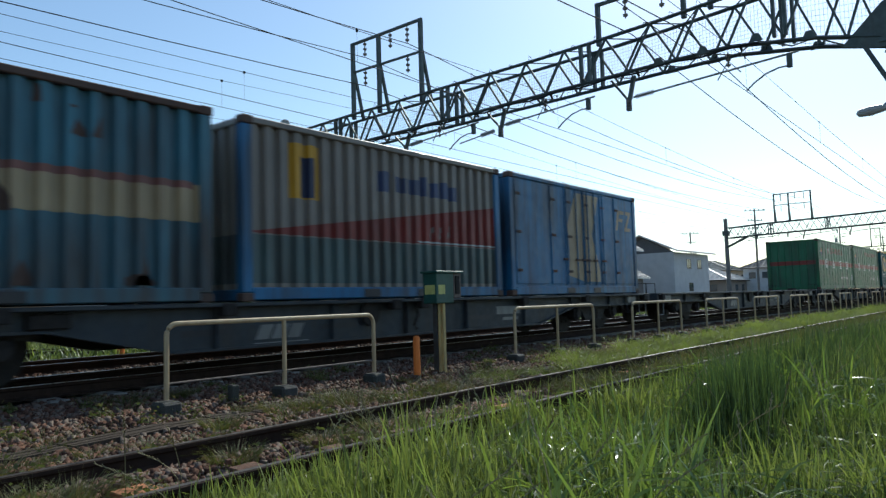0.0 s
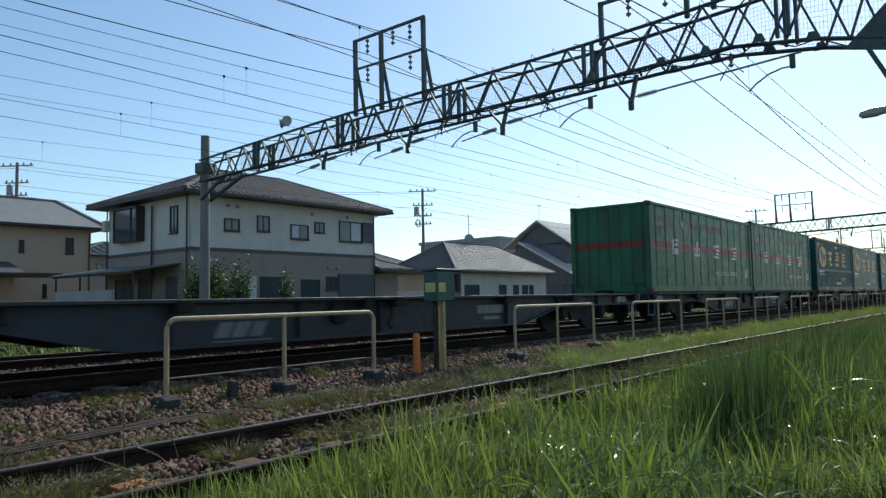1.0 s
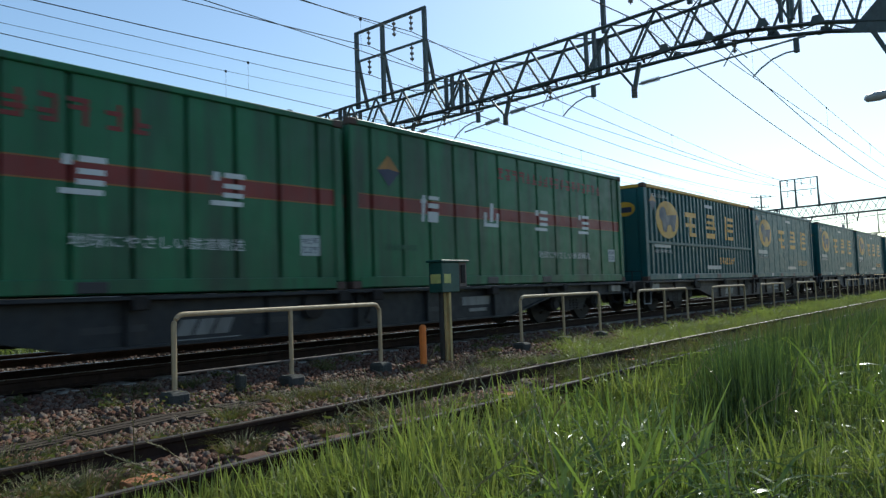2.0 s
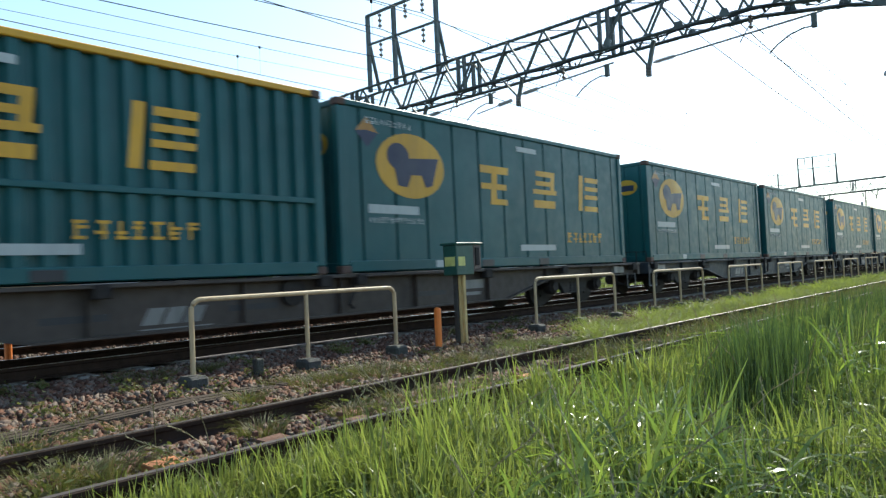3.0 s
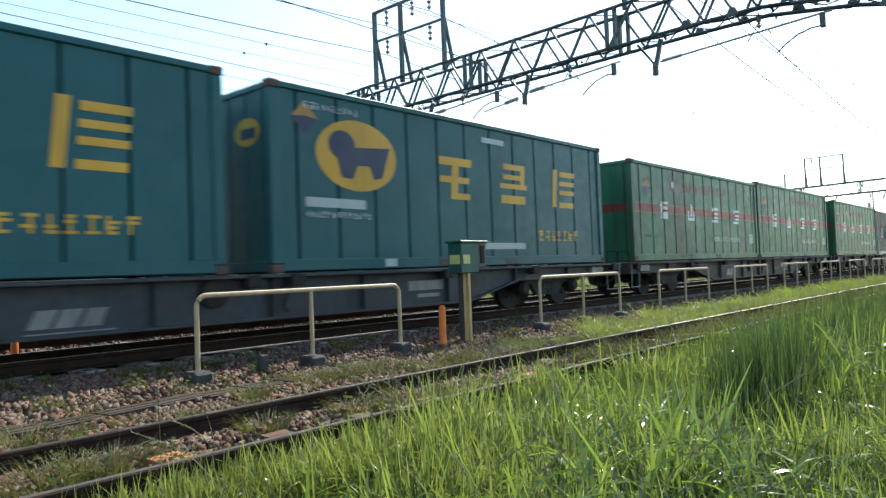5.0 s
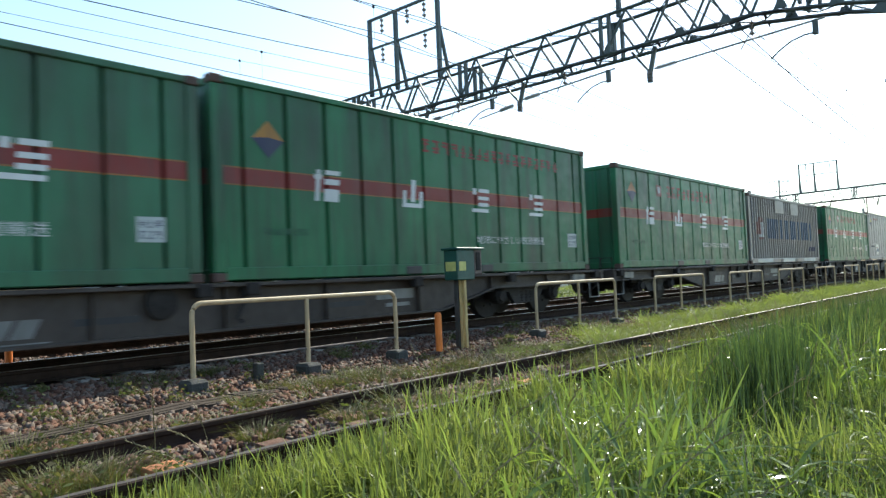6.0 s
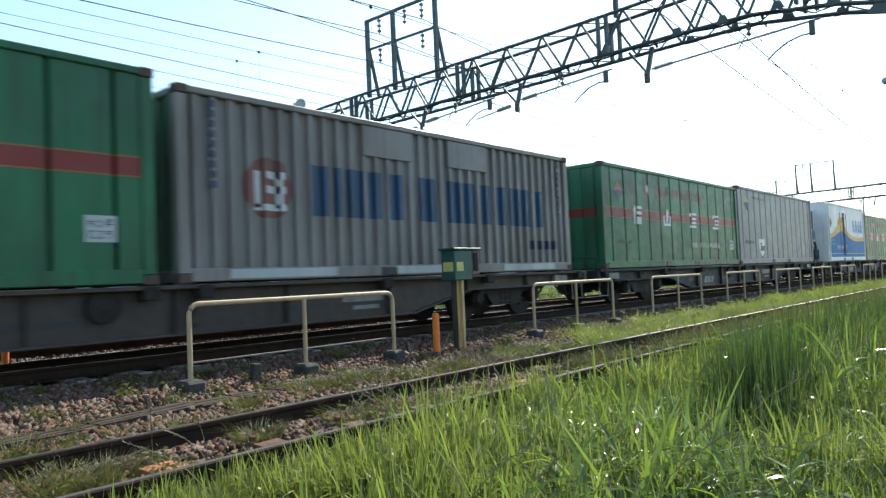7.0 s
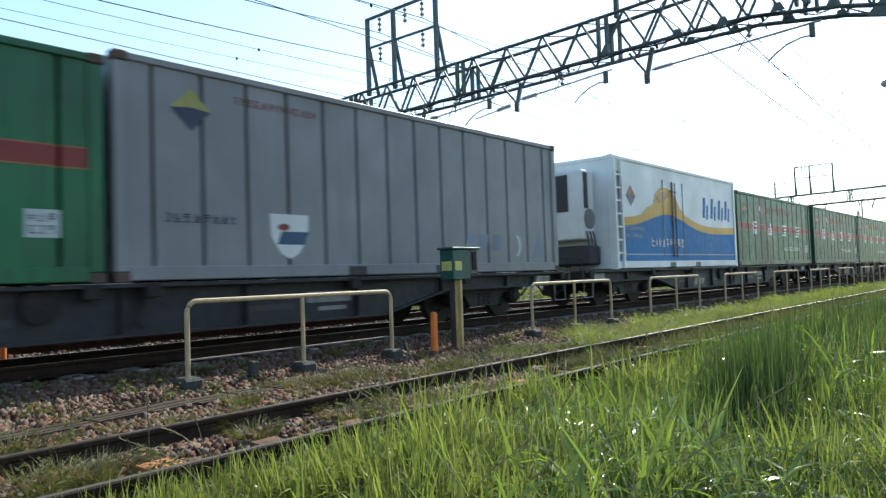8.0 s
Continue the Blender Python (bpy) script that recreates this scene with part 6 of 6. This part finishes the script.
# broad leaves that arch over and catch the sun
x, y, z, t, rng = field(10000, 1.0, 7.5, 29, 1.0)
x, y, z, t = clumped(x, y, z, t, rng, 2.6, 0.1)
blades("broad_grass", x, y, z, 0.66 * t * rng.uniform(0.6, 1.2, len(x)), 0.021 * rng.uniform(0.6, 1.5, len(x)), 0.34, M["grass_broad"], "broad arching green grass leaves catching the sun", 49, segs=7, droop=2.1)
x, y, z, t, rng = field(12000, 0.8, 6.0, 30, 1.0)
keep = x > -2.2 + 0.1 * y
x, y, z, t = x[keep], y[keep], z[keep], t[keep]
blades("leafy_grass", x, y, z, 0.42 * t * rng.uniform(0.5, 1.2, len(x)), 0.014 * rng.uniform(0.6, 1.5, len(x)), 0.4, M["grass_broad"], "leafy bright grass nearest the path", 48, segs=6, droop=1.9)
x, y, z, t, rng = field(24000, 0.8, 9, 35, 1.0)
keep = x < -0.9 - 0.26 * y
x, y, z, t = x[keep], y[keep], z[keep], t[keep]
blades("pale_grass", x, y, z, 0.46 * t * rng.uniform(0.5, 1.15, len(x)), 0.009 * rng.uniform(0.6, 1.3, len(x)), 0.2, M["grass_light"], "pale yellow-green grass at the edge of the bank", 51, segs=5, droop=1.4)
# bright upright clumps in front
for i, (cx, cy, r, n, hgt) in enumerate(((-2.45, 2.85, 0.26, 700, 0.66), (-2.75, 3.3, 0.2, 420, 0.62), (-2.2, 2.35, 0.24, 600, 0.52), (-2.65, 2.5, 0.2, 420, 0.5), (-1.75, 2.2, 0.25, 500, 0.45), (-3.1, 2.75, 0.2, 300, 0.42), (-3.3, 2.2, 0.25, 350, 0.32), (-3.45, 1.8, 0.22, 300, 0.3), (-2.2, 3.4, 0.2, 260, 0.55), (-2.0, 2.6, 0.2, 300, 0.5), (-2.9, 2.3, 0.2, 260, 0.42), (-1.0, 3.9, 0.22, 240, 0.55), (-0.55, 4.1, 0.2, 200, 0.55), (-1.5, 3.2, 0.18, 200, 0.48), (-3.3, 5.0, 0.25, 300, 0.55), (-2.9, 6.2, 0.3, 320, 0.6))):
    rng = np.random.default_rng(80 + i)
    x, y = rng.normal(cx, r * 0.6, n), rng.normal(cy, r * 0.6, n)
    blades("grass_clump", x, y, np.full(n, -0.4), hgt * rng.uniform(0.55, 1.15, n), 0.012 * rng.uniform(0.6, 1.6, n), 0.22, M["grass_light"], "bright yellow-green clump of upright grass", 90 + i, segs=6, droop=1.5)
x, y, z, t, rng = field(5000, 0.8, 9, 33, 1.0)
blades("dead_grass", x, y, z, 0.34 * t * rng.uniform(0.5, 1.2, len(x)), 0.006 * rng.uniform(0.7, 1.3, len(x)), 0.6, M["straw"], "dry straw among the green grass", 50)

x, y, rng = scatter(16000, -2.9, 7.0, -10, 12, 36)
keep = (x > 1.1 - 0.1 * y) | (y < 0.9)
keep &= (x * x + y * y > 1.6) 
x, y = x[keep], y[keep]
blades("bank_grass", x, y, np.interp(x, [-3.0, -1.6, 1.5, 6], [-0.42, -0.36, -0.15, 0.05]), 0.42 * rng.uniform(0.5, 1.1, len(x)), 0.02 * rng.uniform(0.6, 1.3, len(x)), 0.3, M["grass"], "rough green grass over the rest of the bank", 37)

x, y, rng = scatter(15000, -30.3, -24.5, -6, 62, 38)
blades("verge_weeds", x, y, np.full(len(x), -0.62), 0.62 * rng.uniform(0.5, 1.2, len(x)), 0.045 * rng.uniform(0.6, 1.3, len(x)), 0.35, M["grass_light"], "taller sunlit weeds along the edge of the gardens", 39, segs=3)

x, y, rng = scatter(5200, -3.62, -2.8, 1.0, 3.4, 64)
blades("edge_grass", x, y, np.full(len(x), -0.42), 0.3 * rng.uniform(0.4, 1.2, len(x)), 0.0075 * rng.uniform(0.6, 1.3, len(x)), 0.25, M["grass_light"], "pale fine grass along the near rail", 65, segs=4, droop=1.4)

# seed stalks with drooping heads
def stalk(x, y, z, h, seed):
    rng = random.Random(seed)
    a, lean = rng.uniform(0, math.tau), rng.uniform(0.15, 0.6)
    pts = [Vector((x + math.cos(a) * h * lean * u ** 2.2, y + math.sin(a) * h * lean * u ** 2.2, z + h * (u - 0.3 * lean * u ** 3))) for u in np.linspace(0, 1, 7)]
    s = single("grass_stalk", tube(bmesh.new(), pts, [0.0022] * 6 + [0.0012], 4), M["straw"], "thin dry grass stalk with a feathery seed head", "grass stalk", group="grass stalks")
    d = (pts[-1] - pts[-2]).normalized()
    bm = bmesh.new()
    for k in range(16):
        p = pts[-2].lerp(pts[-1] + d * 0.06, k / 15)
        o = Vector((rng.uniform(-1, 1), rng.uniform(-1, 1), rng.uniform(-0.3, 1))).normalized() * 0.012
        tube(bm, [p, p + o * 0.5 + d * 0.01, p + o + d * 0.02], [0.0012, 0.003, 0.0008], 4)
    part("seed_head", bm, M["straw"], s)


rng0 = random.Random(77)
for i in range(90):
    y = rng0.uniform(1.8, 9)
    x = rng0.uniform(-3.9, -0.9)
    if x < -0.14 * y + 0.3:
        stalk(x, y, -0.4, rng0.uniform(0.45, 0.85), 200 + i)
for i in range(22):
    stalk(rng0.gauss(-3.1, 0.2), rng0.gauss(3.35, 0.35), -0.42, rng0.uniform(0.5, 0.78), 320 + i)

# short grass in and beside the siding, weeds on the ballast, far verge
x, y, rng = scatter(60000, -6.75, -4.95, 8.2, 48, 51, 1.4, -0.35)
blades("short_grass", x, y, np.full(len(x), -0.40), 0.27 * rng.uniform(0.4, 1.5, len(x)) * np.clip((y - 6.5) / 4, 0.5, 1.2) * (0.8 + 0.35 * np.sin(x * 3.1 + y * 0.9) * np.sin(y * 1.7)), 0.010 * rng.uniform(0.7, 1.4, len(x)) * np.clip(y / 14, 0.8, 2), 0.6, M["grass_light"], "short bright grass strip between siding and handrails", 52, segs=3)
x, y, rng = scatter(42000, -4.72, -3.45, 4.2, 40, 53, 1.3, -0.1)
blades("short_grass", x, y, np.full(len(x), -0.36), 0.15 * rng.uniform(0.4, 1.4, len(x)) * np.interp(y, [0, 5, 8, 14], [0.45, 0.7, 1.5, 1.8]), 0.007 * rng.uniform(0.7, 1.4, len(x)), 0.6, M["weed"], "weedy grass between the rails of the siding", 54, segs=3)
x, y, rng = scatter(9000, -3.75, -3.1, 0.8, 12, 57, 1.2, 0.1)
blades("short_grass", x, y, np.full(len(x), -0.40), 0.17 * rng.uniform(0.4, 1.4, len(x)), 0.008 * rng.uniform(0.7, 1.4, len(x)), 0.6, M["weed"], "weedy grass at the foot of the siding", 58, segs=3)
x, y, rng = scatter(46000, -27, -14.45, -2, 60, 55, 1.3)
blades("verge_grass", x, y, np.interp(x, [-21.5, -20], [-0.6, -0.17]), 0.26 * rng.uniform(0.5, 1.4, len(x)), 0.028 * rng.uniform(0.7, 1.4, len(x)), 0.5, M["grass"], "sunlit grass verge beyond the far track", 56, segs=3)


def tuft(x, y, z, r, n, h, seed, straw=False):
    rng = np.random.default_rng(seed)
    a, q = rng.uniform(0, math.tau, n), r * np.sqrt(rng.random(n))
    ob = blades("grass_tuft", x + q * np.cos(a), y + q * np.sin(a), np.full(n, z), h * rng.uniform(0.4, 1.1, n), 0.0052 * rng.uniform(0.6, 1.4, n), 0.36, M["straw"] if straw else M["weed"],
                "dry brown weeds on the ballast" if straw else "small green weed tuft growing in the ballast", seed, "weed", 3)
    tagged(ob, kind="", group="weed tufts")


for i in range(46):
    yy = 1.6 + 11 * rng0.random() ** 1.3
    xx = rng0.choice([rng0.uniform(-8.1, -6.6), rng0.uniform(-6.6, -6.2), rng0.uniform(-5.7, -4.95), rng0.uniform(-5.7, -4.95)])
    tuft(xx, yy, bank(xx) - 0.01, rng0.uniform(0.07, 0.24), int(rng0.uniform(40, 150)), rng0.uniform(0.07, 0.16), 300 + i)
for xx, yy, rr in ((-6.4, 8.3, 0.5), (-6.2, 9.2, 0.5), (-5.6, 7.4, 0.4), (-7.0, 8.7, 0.3)):
    tuft(xx, yy, -0.36, rr, 420, 0.2, int(400 + yy * 10), True)
for xx, yy, rr in ((-6.1, 4.95, 0.3), (-6.2, 5.4, 0.32), (-6.35, 5.9, 0.34), (-5.9, 5.7, 0.3), (-5.75, 6.4, 0.35), (-5.4, 6.9, 0.35), (-4.45, 1.75, 0.22), (-4.35, 1.6, 0.3), (-4.4, 1.95, 0.2), (-4.5, 3.1, 0.16), (-4.45, 3.95, 0.2), (-3.6, 2.2, 0.3), (-4.5, 4.7, 0.22), (-5.0, 3.9, 0.16), (-5.65, 1.9, 0.3), (-5.9, 1.5, 0.3), (-6.0, 7.3, 0.4), (-5.85, 3.9, 0.14), (-7.8, 4.0, 0.22), (-7.7, 4.6, 0.16)):
    tuft(xx, yy, -0.34 if xx > -7 else -0.22, rr, 380, 0.2 if xx > -7 else 0.14, int(500 + yy * 13 - xx * 7))


def weed_plant(x, y, z, r, n, seed):
    rng = np.random.default_rng(seed)
    c = np.stack([x + rng.normal(0, r * 0.5, n), y + rng.normal(0, r * 0.5, n), z + np.abs(rng.normal(0, r * 0.35, n)) + 0.01], -1)
    u = rng.normal(0, 1, (n, 3)) * np.array([1, 1, 0.5])
    u /= np.linalg.norm(u, axis=1)[:, None]
    w = np.cross(u, rng.normal(0, 1, (n, 3)))
    w /= np.linalg.norm(w, axis=1)[:, None]
    sz = rng.uniform(0.012, 0.03, n)[:, None]
    v = np.stack([c - u * sz, c + w * sz * 0.5, c + u * sz, c - w * sz * 0.5], 1).reshape(-1, 3)
    single("weed_plant", raw_mesh("weed_plant", v, np.arange(4 * n).reshape(-1, 4), M["weed"]), None, "low leafy weed growing in the ballast", "weed", "stuff")


for i in range(70):
    yy = 1.5 + 11 * rng0.random() ** 1.4
    xx = rng0.choice([rng0.uniform(-8.2, -6.5), rng0.uniform(-8.0, -6.6), rng0.uniform(-5.8, -4.95), rng0.uniform(-4.65, -3.9)])
    weed_plant(xx, yy, bank(xx) if xx < -4.9 else -0.32, rng0.uniform(0.06, 0.2), int(rng0.uniform(50, 200)), 700 + i)


def shrub(x, y, z, r, h, n, seed):
    rng = np.random.default_rng(seed)
    s = thing("garden_shrub", "leafy green garden shrub by the house", "shrub", group="garden shrubs")
    lim = bmesh.new()
    ends = []
    for k in range(7):
        a = k * math.tau / 7 + rng.uniform(-0.3, 0.3)
        e = Vector((x + math.cos(a) * r * 0.6, y + math.sin(a) * r * 0.6, z + h * rng.uniform(0.6, 0.95)))
        tube(lim, [(x, y, z), Vector((x, y, z)).lerp(e, 0.5) + Vector((0, 0, 0.15)), e], [0.06, 0.035, 0.012], 6)
        ends.append(e)
    part("limbs", lim, M["bark"], s)
    c = np.array([ends[i] for i in rng.integers(0, 7, n)]) + rng.normal(0, 1, (n, 3)) * np.array([r * 0.38, r * 0.38, h * 0.17])
    u = rng.normal(0, 1, (n, 3))
    u /= np.linalg.norm(u, axis=1)[:, None]
    w = np.cross(u, rng.normal(0, 1, (n, 3)))
    w /= np.linalg.norm(w, axis=1)[:, None]
    sz = rng.uniform(0.05, 0.1, n)[:, None]
    v = np.stack([c - u * sz, c + w * sz * 0.5, c + u * sz, c - w * sz * 0.5], 1).reshape(-1, 3)
    part("leaves", raw_mesh("leaves", v, np.arange(4 * n).reshape(-1, 4), M["leaf"]), None, s)


shrub(-27.0, 17.2, -0.6, 0.75, 2.55, 2000, 1)
shrub(-27.0, 19.0, -0.6, 0.4, 2.75, 900, 2)
shrub(-27.2, 21.6, -0.6, 0.3, 2.45, 600, 3)
shrub(-27.4, 18.1, -0.6, 0.7, 2.2, 1300, 4)


# ---- movement ----
def motions():
    for ob, y, z in rolling:
        walk(ob, [(t, pose(MAIN, y - SPEED * t, z)) for t in (0.0, 2.0, 4.0, 6.0, 8.0)])
        for b in ob.children:
            for w in b.children:
                if w.name.startswith("wheelset"):
                    at = w.location.copy()
                    walk(w, [(k / FPS, pose(at.x, at.y, at.z, math.degrees(SPEED * k / FPS / 0.455))) for k in range(0, 8 * FPS + 1)])


motions()
